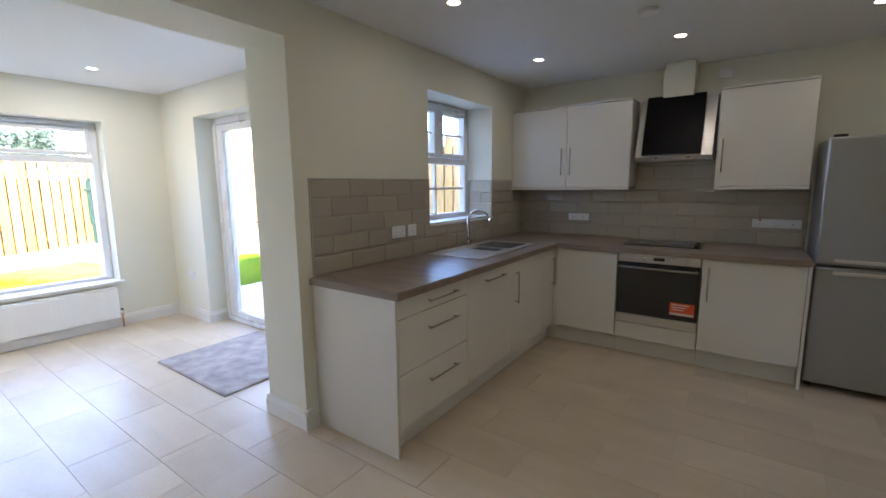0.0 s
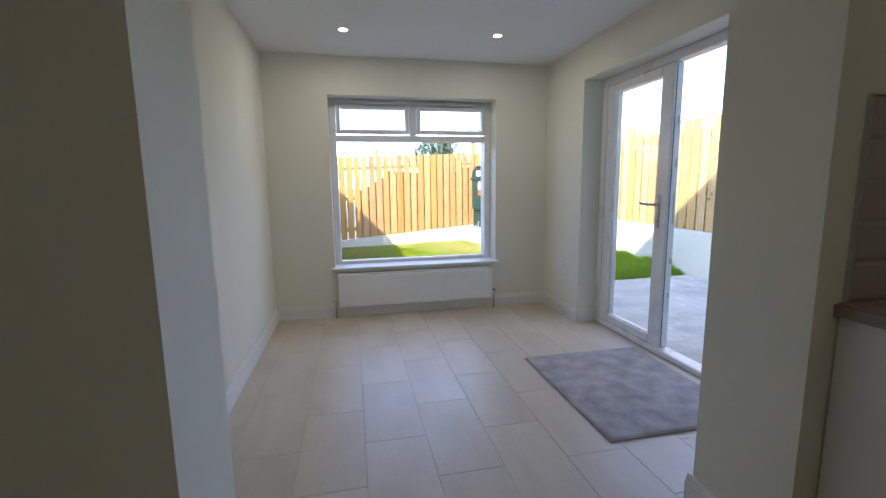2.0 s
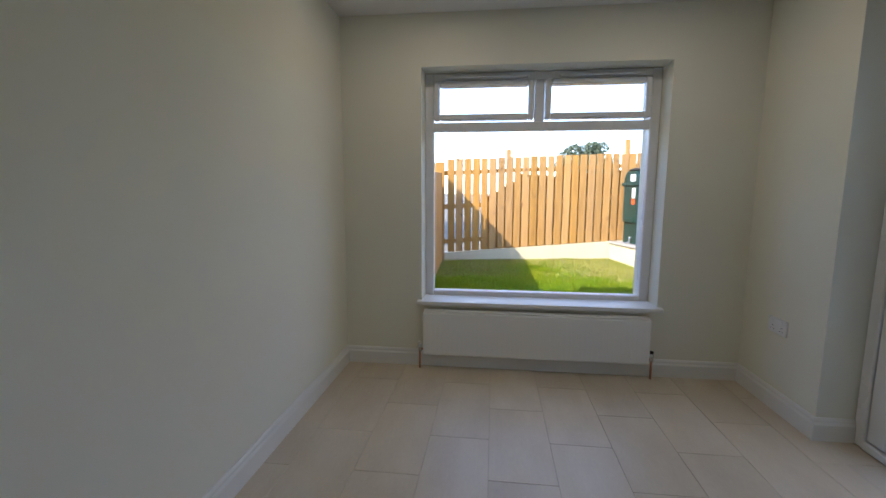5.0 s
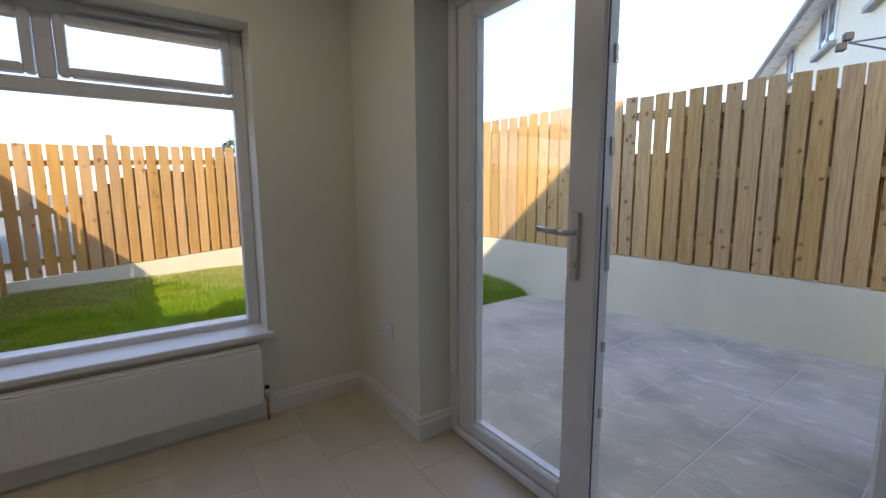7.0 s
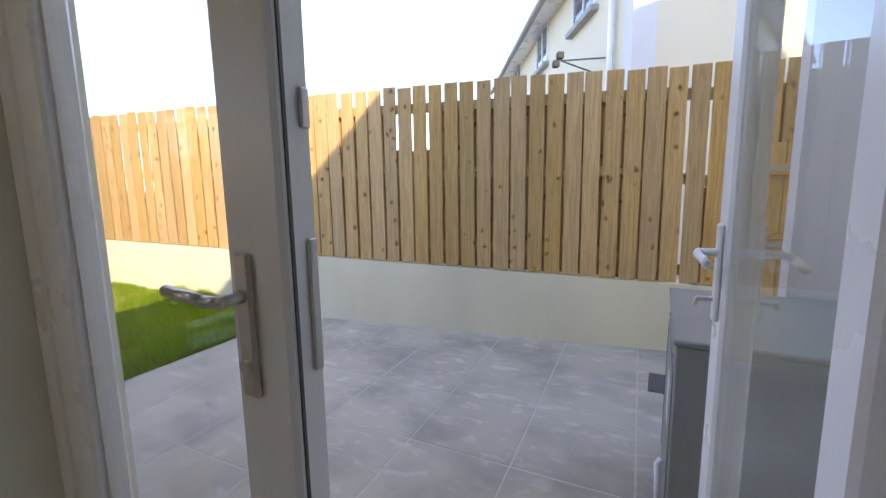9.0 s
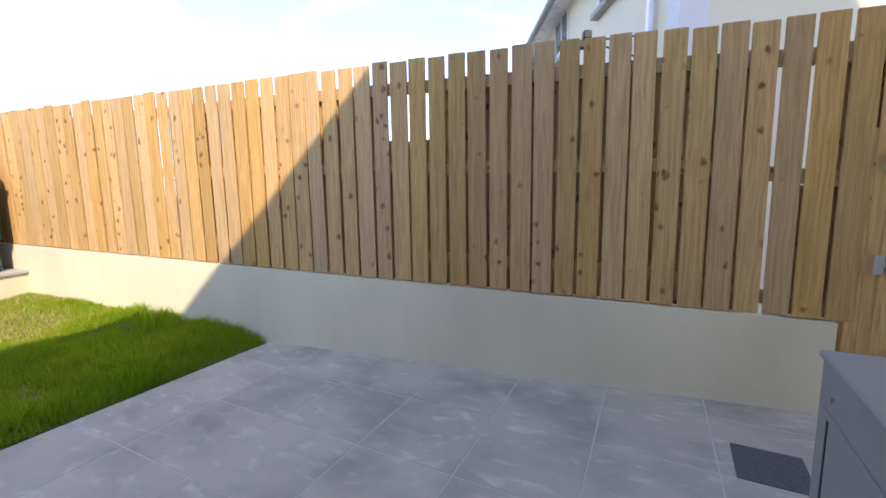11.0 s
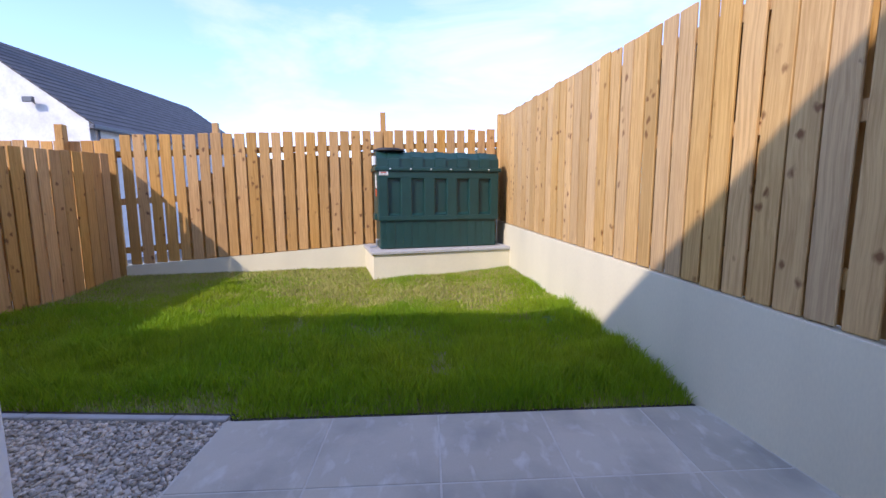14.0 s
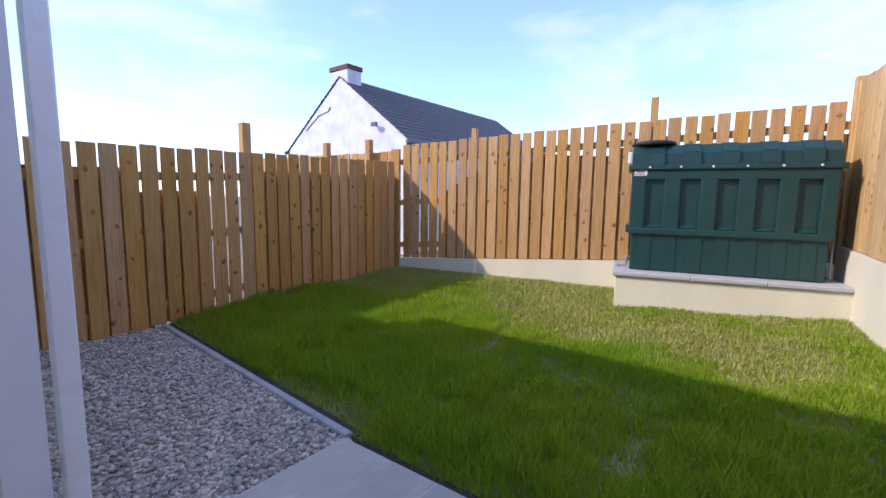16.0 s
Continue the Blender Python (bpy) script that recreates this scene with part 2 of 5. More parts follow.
CREAM = surface("cream_wall_paint", (0.80, 0.785, 0.67), 0.85, vary=0.04, size=1.5, fine=260, bump=0.0006)
CEIL = surface("white_ceiling_paint", (0.84, 0.84, 0.82), 0.9, vary=0.03, size=1.2, fine=240, bump=0.0005)
TRIM = surface("white_gloss_paint", (0.80, 0.79, 0.75), 0.35, vary=0.05, size=3)
UPVC = surface("white_upvc", (0.80, 0.81, 0.82), 0.28, vary=0.04, size=4)
RENDER = surface("cream_masonry_paint", (0.76, 0.69, 0.495), 0.9, vary=0.12, size=1.3, fine=90, bump=0.002, tint=(0.60, 0.55, 0.40), stretch=(1, 1, 0.35))
PALE_RENDER = surface("pale_cream_masonry_paint", (0.80, 0.73, 0.57), 0.9, vary=0.05, size=1.0, fine=90, bump=0.002)
WHITE_RENDER = surface("white_masonry_paint", (0.74, 0.74, 0.75), 0.85, vary=0.08, size=3, fine=120, bump=0.001)
TILE = surface("travertine_look_floor_tile", (0.66, 0.565, 0.44), 0.38, vary=0.2, size=2.0, fine=30, tint=(0.55, 0.455, 0.34), spread=0.055, stretch=(1.0, 2.6, 1))
GROUT = surface("floor_grout", (0.60, 0.51, 0.395), 0.9, vary=0.2, size=8)
METRO = surface("taupe_glazed_wall_tile", (0.44, 0.395, 0.33), 0.12, vary=0.06, size=4, coat=0.4, spread=0.05)
WALL_GROUT = surface("wall_tile_grout", (0.46, 0.415, 0.35), 0.9)
GLOSS = surface("cream_gloss_door", (0.74, 0.72, 0.67), 0.14, vary=0.03, size=2, coat=0.5)
CARCASS = surface("cream_carcass_panel", (0.72, 0.70, 0.65), 0.4, vary=0.04, size=2)
WORKTOP = surface("walnut_grain_laminate", (0.30, 0.235, 0.19), 0.34, vary=0.3, size=3, fine=60, tint=(0.20, 0.15, 0.12), stretch=(1, 7, 1))
STEEL = surface("brushed_steel", (0.64, 0.62, 0.59), 0.34, metal=0.7, vary=0.1, size=3, fine=200, stretch=(1, 1, 12))
# Handle steel coloured darker to stand for the dim room it reflects.
HANDLE = surface("darkened_steel", (0.42, 0.39, 0.36), 0.3, metal=1.0, vary=0.1, size=3)
RADIATOR = surface("white_enamel", (0.87, 0.87, 0.85), 0.3, vary=0.03, size=3)
SILVER = surface("silver_painted_steel", (0.34, 0.345, 0.35), 0.36, metal=0.55, vary=0.05, size=2)
CHROME = surface("chrome", (0.75, 0.75, 0.76), 0.1, metal=1.0, vary=0.05)
HOOD_GLASS = surface("smoked_hood_glass", (0.015, 0.015, 0.017), 0.4, vary=0.3)
HOOD_GLASS.node_tree.nodes["Principled BSDF"].inputs["Specular IOR Level"].default_value = 0.05
BLACK = surface("black_glass", (0.012, 0.012, 0.014), 0.08, vary=0.3, coat=0.3)
DARK = surface("black_rubber", (0.02, 0.02, 0.021), 0.6, vary=0.3, size=20)
ORANGE = surface("orange_sticker", (0.80, 0.10, 0.02), 0.5, vary=0.05)
PAPER = surface("white_paper_label", (0.78, 0.78, 0.76), 0.7, vary=0.05)
RED = surface("red_print", (0.65, 0.06, 0.05), 0.6, vary=0.05)
COPPER = surface("copper_pipe", (0.62, 0.30, 0.18), 0.3, metal=1.0, vary=0.3, size=20)
RUG = surface("mottled_grey_brown_rug", (0.50, 0.455, 0.43), 0.95, vary=0.5, size=8, fine=130, bump=0.004, tint=(0.24, 0.215, 0.205))
GLASS = pane_glass("window_glass")
SPOT = lamp_glow("downlight_lens", (1.0, 0.93, 0.82), 1.6)
WOOD = timber("treated_pine", (0.60, 0.38, 0.165), (0.41, 0.235, 0.088), (0.20, 0.085, 0.026), 0.22)
WOOD_WARM = timber("honey_pine", (0.58, 0.32, 0.112), (0.40, 0.20, 0.062), (0.19, 0.075, 0.022), 0.15)
SLAB = paving("grey_concrete_slab")
MORTAR = surface("pale_joint_mortar", (0.60, 0.56, 0.475), 0.95, vary=0.25, size=12)
KERB = surface("pale_concrete", (0.44, 0.43, 0.41), 0.9, vary=0.2, size=7, bump=0.001)
SOIL = surface("dark_soil", (0.055, 0.04, 0.028), 0.95, vary=0.5, size=9, fine=60, bump=0.01)
LAWN = surface("lawn_ground", (0.12, 0.135, 0.025), 0.95, vary=0.4, size=1.1, fine=60, bump=0.01, tint=(0.36, 0.29, 0.14))
BLADE = leafy(surface("grass_blade", (0.12, 0.275, 0.006), 0.85, vary=0.4, size=1.1, fine=14, tint=(0.32, 0.34, 0.02), island=0.45), (0.32, 0.54, 0.01))
DRY = surface("dry_grass_blade", (0.46, 0.42, 0.12), 0.8, vary=0.4, size=1.5, fine=14, island=0.3)
LEAF = leafy(surface("weed_leaf", (0.09, 0.22, 0.03), 0.5, vary=0.3, size=30), (0.2, 0.4, 0.04))
PEBBLE = surface("river_pebble", (0.56, 0.475, 0.37), 0.75, vary=0.3, size=14, fine=150, tint=(0.41, 0.37, 0.32), island=0.45)
TANK = surface("dark_green_polyethylene", (0.008, 0.050, 0.043), 0.42, vary=0.25, size=4, fine=300, bump=0.0006)
BOILER = surface("grey_powder_coat", (0.26, 0.27, 0.26), 0.5, vary=0.08, size=4)
SLATE = surface("dark_roof_slate", (0.085, 0.077, 0.074), 0.6, vary=0.3, size=5, fine=60, spread=0.1)
STAINED = surface("weathered_whitewash", (0.76, 0.76, 0.77), 0.9, vary=0.1, size=2.6, fine=18, tint=(0.50, 0.49, 0.48), bump=0.004)
BRICK = surface("brown_capping_brick", (0.17, 0.075, 0.05), 0.85, vary=0.3, size=9)
GUTTER = surface("dark_grey_gutter", (0.10, 0.10, 0.11), 0.4, vary=0.1)
IRON = surface("cast_iron_cover", (0.17, 0.17, 0.18), 0.5, metal=0.4, vary=0.3, size=20)
ZINC = surface("galvanised_hinge", (0.42, 0.45, 0.48), 0.45, metal=0.7, vary=0.2, size=30)
FIELD = surface("far_ground", (0.24, 0.22, 0.18), 0.95, vary=0.3, size=0.2, fine=3)
# Leaf green paled in the colour itself for haze over the distance.
CANOPY = surface("hazed_tree_leaf", (0.09, 0.12, 0.065), 0.7, vary=0.3, size=0.8, island=0.35)
BARK = surface("bark", (0.10, 0.075, 0.05), 0.9, vary=0.3, size=4)
DARK_PANE = surface("reflecting_house_glass", (0.10, 0.12, 0.14), 0.05, vary=0.2, size=0.4, coat=0.6)


# ---- building blocks ----
def bx(bm, x0, x1, y0, y1, z0, z1, bevel=0.0, segs=1):
    made = bmesh.ops.create_cube(bm, size=1.0)["verts"]
    bmesh.ops.scale(bm, vec=(x1 - x0, y1 - y0, z1 - z0), verts=made)
    bmesh.ops.translate(bm, vec=((x0 + x1) / 2, (y0 + y1) / 2, (z0 + z1) / 2), verts=made)
    if bevel:
        edges = list({e for v in made for e in v.link_edges})
        bmesh.ops.bevel(bm, geom=edges, offset=bevel, segments=segs, affect="EDGES", profile=0.6)
    return bm


def box(x0, x1, y0, y1, z0, z1, bevel=0.0, segs=1):
    return bx(bmesh.new(), x0, x1, y0, y1, z0, z1, bevel, segs)


def rod(bm, a, b, r, segs=14, r2=None):
    a, b = Vector(a), Vector(b)
    made = bmesh.ops.create_cone(bm, cap_ends=True, segments=segs, radius1=r, radius2=r if r2 is None else r2, depth=(b - a).length)["verts"]
    turn = (b - a).to_track_quat("Z", "Y").to_matrix().to_4x4()
    bmesh.ops.transform(bm, matrix=Matrix.Translation((a + b) / 2) @ turn, verts=made)
    return bm


def rods(points, r, segs=12):
    """A pipe bent through the points."""
    bm = bmesh.new()
    for a, b in zip(points, points[1:]):
        rod(bm, a, b, r, segs)
    for p in points[1:-1]:
        made = bmesh.ops.create_uvsphere(bm, u_segments=segs, v_segments=6, radius=r)["verts"]
        bmesh.ops.translate(bm, vec=p, verts=made)
    return bm


def prism(profile, x0, x1, axis="x"):
    """A solid with a profile of (a, z) points, drawn along x (a is y) or y (a is x)."""
    bm = bmesh.new()
    put = (lambda a, z, s: (s, a, z)) if axis == "x" else (lambda a, z, s: (a, s, z))
    one = [bm.verts.new(put(a, z, x0)) for a, z in profile]
    two = [bm.verts.new(put(a, z, x1)) for a, z in profile]
    bm.faces.new(one)
    bm.faces.new(list(reversed(two)))
    for i in range(len(profile)):
        j = (i + 1) % len(profile)
        bm.faces.new([one[j], one[i], two[i], two[j]])
    bmesh.ops.recalc_face_normals(bm, faces=bm.faces)
    return bm


def meshed(name, bm, material, smooth=False):
    me = bpy.data.meshes.new(name)
    bm.to_mesh(me)
    bm.free()
    me.materials.append(material)
    if smooth:
        me.shade_smooth()
    return me


def part(name, bm, material, parent, label="", smooth=False):
    ob = new(name, meshed(name, bm, material, smooth))
    ob.parent = parent
    return tagged(ob, label)


def piece(name, me, parent, x, y, z, rz=0.0, rx=0.0, ry=0.0, scale=None):
    """One more piece on a shared mesh, placed in its parent's space."""
    ob = new(name, me)
    ob.parent = parent
    ob.matrix_basis = pose(x, y, z, rx, ry, rz) @ Matrix.Diagonal((*(scale or (1, 1, 1)), 1))
    return ob


def thing(name, label, category, x=0.0, y=0.0, z=0.0, rz=0.0, group="", kind=""):
    ob = new(name)
    ob.empty_display_size = 0.1
    ob.matrix_basis = pose(x, y, z, 0, 0, rz)
    return tagged(ob, label, category, group, kind)


def setting(name, bm, material, label, category, smooth=False):
    return tagged(new(name, meshed(name, bm, material, smooth)), label, category, kind="structure")


def wall(name, axis, near, far, u0, u1, z0, z1, holes, material, label):
    """A wall of real thickness with openings cut right through. axis x: the wall stands on x = near..far and runs along y."""
    us = sorted({u0, u1, *(h[0] for h in holes), *(h[1] for h in holes)})
    zs = sorted({z0, z1, *(h[2] for h in holes), *(h[3] for h in holes)})
    bm = bmesh.new()
    put = (lambda d, u, z: (d, u, z)) if axis == "x" else (lambda d, u, z: (u, d, z))

    def solid(i, k):
        if not (0 <= i < len(us) - 1 and 0 <= k < len(zs) - 1):
            return False
        u, z = (us[i] + us[i + 1]) / 2, (zs[k] + zs[k + 1]) / 2
        return not any(h[0] < u < h[1] and h[2] < z < h[3] for h in holes)

    def face(*pts):
        bm.faces.new([bm.verts.new(put(*p)) for p in pts])

    for i in range(len(us) - 1):
        for k in range(len(zs) - 1):
            if not solid(i, k):
                continue
            a, b, c, d = us[i], us[i + 1], zs[k], zs[k + 1]
            face((near, a, c), (near, b, c), (near, b, d), (near, a, d))
            face((far, a, c), (far, a, d), (far, b, d), (far, b, c))
            if not solid(i - 1, k):
                face((near, a, c), (near, a, d), (far, a, d), (far, a, c))
            if not solid(i + 1, k):
                face((near, b, c), (far, b, c), (far, b, d), (near, b, d))
            if not solid(i, k - 1):
                face((near, a, c), (far, a, c), (far, b, c), (near, b, c))
            if not solid(i, k + 1):
                face((near, a, d), (near, b, d), (far, b, d), (far, a, d))
    bmesh.ops.remove_doubles(bm, verts=bm.verts, dist=0.0005)
    bmesh.ops.recalc_face_normals(bm, faces=bm.faces)
    return setting(name, bm, material, label, "wall")


# ---- the house shell ----
CH = 2.43
wall_west = wall("wall_west", "x", -5.72, -5.2, -0.45, 2.87, -0.3, 2.62, [(0.36, 1.975, 0.455, 2.09)], CREAM, "cream painted wall of the dining extension with a wide window")
wall_north = wall("wall_north", "y", 2.52, 2.87, -5.2, -2.30, -0.3, 2.62, [(-4.49, -2.765, -0.3, 2.13)], CREAM, "cream painted wall with a french door opening to the patio")
wall_south = wall("wall_south", "y", -0.45, -0.2, -5.2, -2.30, -0.3, 2.62, [], CREAM, "plain cream painted side wall of the dining extension")
wall_mid = wall("wall_mid", "x", -2.30, -1.93, -1.6, 5.04, -0.3, 2.62, [(0.152, 1.80, -0.3, 2.21), (3.03, 4.03, 1.12, 2.15)], CREAM, "thick cream wall with a square opening and a kitchen window")
wall_kitchen = wall("wall_kitchen", "y", 4.74, 5.04, -1.93, 1.9, -0.3, 2.62, [], CREAM, "cream painted kitchen wall behind the cooker hood")
wall_east = wall("wall_east", "x", 1.6, 1.9, -1.3, 4.74, -0.3, 2.62, [], CREAM, "plain cream painted kitchen wall")
wall_back = wall("wall_back", "y", -1.6, -1.3, -1.93, 1.9, -0.3, 2.62, [], CREAM, "plain cream painted wall closing the kitchen")
setting("ceiling_extension", box(-5.2, -2.30, -0.2, 2.52, CH, CH + 0.12), CEIL, "smooth white painted ceiling of the extension", "ceiling")
setting("ceiling_kitchen", box(-1.93, 1.6, -1.3, 4.74, CH, CH + 0.12), CEIL, "smooth white painted kitchen ceiling", "ceiling")
fl = box(-1.93, 1.6, -1.3, 4.74, -0.14, -0.0028)
bx(fl, -2.30, -1.93, 0.152, 1.80, -0.14, -0.0028)
bx(fl, -5.2, -2.30, -0.2, 2.52, -0.14, -0.0028)
bx(fl, -4.49, -2.765, 2.52, 2.87, -0.30, -0.0028)
floor = setting("floor", fl, GROUT, "beige stone-look rectangular floor tiles laid brick fashion", "floor")

# upper storey and roofs, which shade the garden
setting("wall_upper", box(-2.35, 5.2, -5.0, 5.04, 2.62, 5.0), RENDER, "cream rendered upper storey of the house", "wall")
setting("wall_lower", box(1.9, 5.2, -5.0, 5.04, -0.3, 2.62), RENDER, "cream rendered rest of the ground floor", "wall")
setting("wall_lower_side", box(-2.35, 1.9, -5.0, -1.6, -0.3, 2.62), RENDER, "cream rendered rest of the ground floor", "wall")
setting("roof_main", prism([(-2.80, 5.08), (-2.80, 5.0), (5.5, 5.0), (5.5, 5.08), (1.45, 7.6)], -5.2, 5.2, "y"), SLATE, "dark slated pitched main roof", "roof")
setting("roof_extension", prism([(-5.78, 2.622), (-2.352, 2.622), (-2.352, 3.45), (-5.78, 2.70)], -0.5, 2.95, "y"), SLATE, "low lean-to roof over the extension", "roof")

# ---- baseboards and openings ----
def skirting(name, x0, y0, x1, y1, side):
    """A baseboard along a wall; side turns its face into the room."""
    length = math.hypot(x1 - x0, y1 - y0)
    bm = prism([(0, 0), (0.018, 0), (0.018, 0.085), (0.012, 0.098), (0.012, 0.108), (0.006, 0.12), (0, 0.12)], 0, length)
    if side < 0:
        bmesh.ops.scale(bm, vec=(1, -1, 1), verts=bm.verts)
        bmesh.ops.reverse_faces(bm, faces=bm.faces)
    ob = setting(name, bm, TRIM, "white painted moulded baseboard", "baseboard")
    ob.matrix_basis = pose(x0, y0, 0, 0, 0, math.degrees(math.atan2(y1 - y0, x1 - x0)))


skirting("baseboard", -5.2, -0.2, -5.2, 2.52, -1)
skirting("baseboard", -5.182, -0.2, -2.30, -0.2, 1)
skirting("baseboard", -5.182, 2.52, -4.49, 2.52, -1)
skirting("baseboard", -2.765, 2.52, -2.32, 2.52, -1)
skirting("baseboard", -4.49, 2.502, -4.49, 2.70, -1)
skirting("baseboard", -2.30, -0.182, -2.30, 0.152, -1)
skirting("baseboard", -2.30, 1.80, -2.30, 2.502, 1)
skirting("baseboard", -2.32, 1.80, -1.91, 1.80, -1)
skirting("baseboard", -1.93, 1.78, -1.93, 1.88, -1)
skirting("baseboard", -1.93, -1.3, -1.93, 0.152, -1)
skirting("baseboard", -2.32, 0.152, -1.91, 0.152, 1)


def frame_ring(x0, x1, u0, u1, z0, z1, w, bevel=0.006):
    """A rectangular frame standing on a wall along y: depth x0..x1, bars w wide."""
    bm = bmesh.new()
    bx(bm, x0, x1, u0, u0 + w, z0, z1, bevel)
    bx(bm, x0, x1, u1 - w, u1, z0, z1, bevel)
    bx(bm, x0, x1, u0 + w, u1 - w, z0, z0 + w, bevel)
    bx(bm, x0, x1, u0 + w, u1 - w, z1 - w, z1, bevel)
    return bm


# wide dining window
win = thing("window_1", "white upvc window with two top vents over one wide pane", "window", -5.46, 1.165, 0.47, kind="structure")


def on(thing_ob, bm):
    """Shift a mesh drawn in world metres into its thing's own space."""
    bmesh.ops.transform(bm, matrix=thing_ob.matrix_basis.inverted(), verts=bm.verts)
    return bm


part("window_frame", on(win, frame_ring(-5.45, -5.38, 0.36, 1.975, 0.455, 2.09, 0.062)), UPVC, win)
part("transom", on(win, box(-5.45, -5.38, 0.42, 1.915, 1.69, 1.75, 0.005)), UPVC, win)
part("mullion", on(win, box(-5.45, -5.38, 1.135, 1.20, 1.75, 2.03, 0.005)), UPVC, win)
part("pane", on(win, box(-5.42, -5.404, 0.41, 1.93, 0.51, 1.70)), GLASS, win, "clear glass").visible_shadow = False
for a, b in ((0.425, 1.13), (1.205, 1.912)):
    vent = part("vent_sash", on(win, frame_ring(-5.435, -5.36, a, b, 1.765, 2.035, 0.040, 0.008)), UPVC, win)
    part("pane", on(win, box(-5.41, -5.398, a + 0.03, b - 0.03, 1.795, 2.005)), GLASS, vent, "clear glass").visible_shadow = False
    part("trickle_vent", on(win, box(-5.36, -5.345, a + 0.09, b - 0.05, 2.045, 2.065, 0.004)), UPVC, vent)
    mid = (a + b) / 2
    part("catch", on(win, box(-5.36, -5.335, mid - 0.06, mid + 0.06, 1.775, 1.788, 0.004)), UPVC, vent)
part("window_sill", on(win, box(-5.38, -5.155, 0.33, 2.005, 0.455, 0.485, 0.008, 2)), TRIM, win, "white painted window board")

# french doors
door = thing("door_1", "white upvc french doors, one leaf standing open outwards", "door", -3.65, 2.76, 0.0, kind="structure")
fr = bmesh.new()
bx(fr, -4.49, -4.425, 2.70, 2.79, 0.0, 2.13, 0.006)
bx(fr, -2.905, -2.845, 2.70, 2.79, 0.0, 2.13, 0.006)
bx(fr, -4.425, -2.905, 2.70, 2.79, 2.065, 2.13, 0.006)
bx(fr, -2.8445, -2.767, 2.712, 2.79, 0.0, 2.13, 0.004)
part("door_frame", on(door, fr), UPVC, door)
part("threshold", on(door, box(-4.425, -2.905, 2.69, 2.80, 0.0, 0.045, 0.008)), UPVC, door, "low white sill")


def handle_set(parent, x, y, face, tip):
    """Back plate, lever and keyhole on a stile."""
    bm = box(x - 0.017, x + 0.017, y, y + 0.012 * face, 0.93, 1.17, 0.004) if face > 0 else box(x - 0.017, x + 0.017, y - 0.012, y, 0.93, 1.17, 0.004)
    plate = part("handle_plate", on(door, bm), STEEL, parent, "satin silver back plate")
    z = 1.10
    lever = rods([(x, y, z), (x, y + 0.05 * face, z), (x + 0.03 * tip, y + 0.055 * face, z), (x + 0.135 * tip, y + 0.05 * face, z + 0.006)], 0.010, 10)
    part("lever", on(door, lever), STEEL, plate, "satin silver lever", True)
    part("keyhole", on(door, rod(bmesh.new(), (x, y, 0.985), (x, y + 0.02 * face, 0.985), 0.011, 12)), STEEL, plate)


lb = bmesh.new()
bx(lb, -4.415, -4.305, 2.70, 2.775, 0.05, 2.06, 0.008)
bx(lb, -3.765, -3.635, 2.70, 2.775, 0.05, 2.06, 0.008)
bx(lb, -4.305, -3.765, 2.70, 2.775, 0.05, 0.115, 0.008)
bx(lb, -4.305, -3.765, 2.70, 2.775, 1.992, 2.06, 0.008)
left_leaf = part("door_leaf", on(door, lb), UPVC, door, "closed white glazed leaf")
part("pane", on(door, box(-4.31, -3.76, 2.735, 2.751, 0.11, 1.997)), GLASS, left_leaf, "clear glass").visible_shadow = False
bead = bmesh.new()
for a in ((-4.305, -4.297, 0.115, 1.992), (-3.773, -3.765, 0.115, 1.992)):
    bx(bead, a[0], a[1], 2.722, 2.735, a[2], a[3])
bx(bead, -4.297, -3.773, 2.722, 2.735, 0.115, 0.123)
part("glazing_gasket", on(door, bead), UPVC, left_leaf)
handle_set(left_leaf, -3.72, 2.70, -1, -1)
for z0, z1 in ((1.64, 1.72), (1.35, 1.43), (0.96, 1.20), (0.67, 0.73), (0.42, 0.48)):
    part("lock_keep", on(door, box(-3.635, -3.627, 2.746, 2.764, z0 + 0.01, z1 - 0.01, 0.002)), STEEL, left_leaf, "steel lock keep")
part("gasket", on(door, box(-3.635, -3.632, 2.714, 2.720, 0.06, 2.05)), GUTTER, left_leaf)

# open leaf: hinged on the jamb, swung out past square
OPEN = pose(-2.876, 2.796, 0, 0, 0, 94.6)


def swung(bm):
    bmesh.ops.transform(bm, matrix=OPEN, verts=bm.verts)
    return on(door, bm)


rb = bmesh.new()
bx(rb, 0.0, 0.08, 0.0, 0.07, 0.05, 2.06, 0.008)
bx(rb, 0.62, 0.72, 0.0, 0.07, 0.05, 2.06, 0.008)
bx(rb, 0.08, 0.62, 0.0, 0.07, 0.05, 0.125, 0.008)
bx(rb, 0.08, 0.62, 0.0, 0.07, 1.985, 2.06, 0.008)
right_leaf = part("door_leaf", swung(rb), UPVC, door, "white glazed leaf standing open")
part("pane", swung(box(0.075, 0.625, 0.046, 0.060, 0.12, 1.99)), GLASS, right_leaf, "clear glass").visible_shadow = False
for face, y in ((-1, 0.0), (1, 0.07)):
    y0, y1 = (y - 0.012, y) if face < 0 else (y, y + 0.012)
    plate = part("handle_plate", swung(box(0.645, 0.68, y0, y1, 0.93, 1.17, 0.004)), UPVC, right_leaf)
    part("lever", swung(rods([(0.66, y, 1.10), (0.66, y + 0.05 * face, 1.10), (0.63, y + 0.056 * face, 1.10), (0.53, y + 0.05 * face, 1.09)], 0.010, 10)), UPVC, plate, "", True)
    part("key", swung(rods([(0.662, y, 0.985), (0.662, y + 0.045 * face, 0.985), (0.662, y + 0.05 * face, 0.968)], 0.006, 8)), STEEL, plate, "steel key")
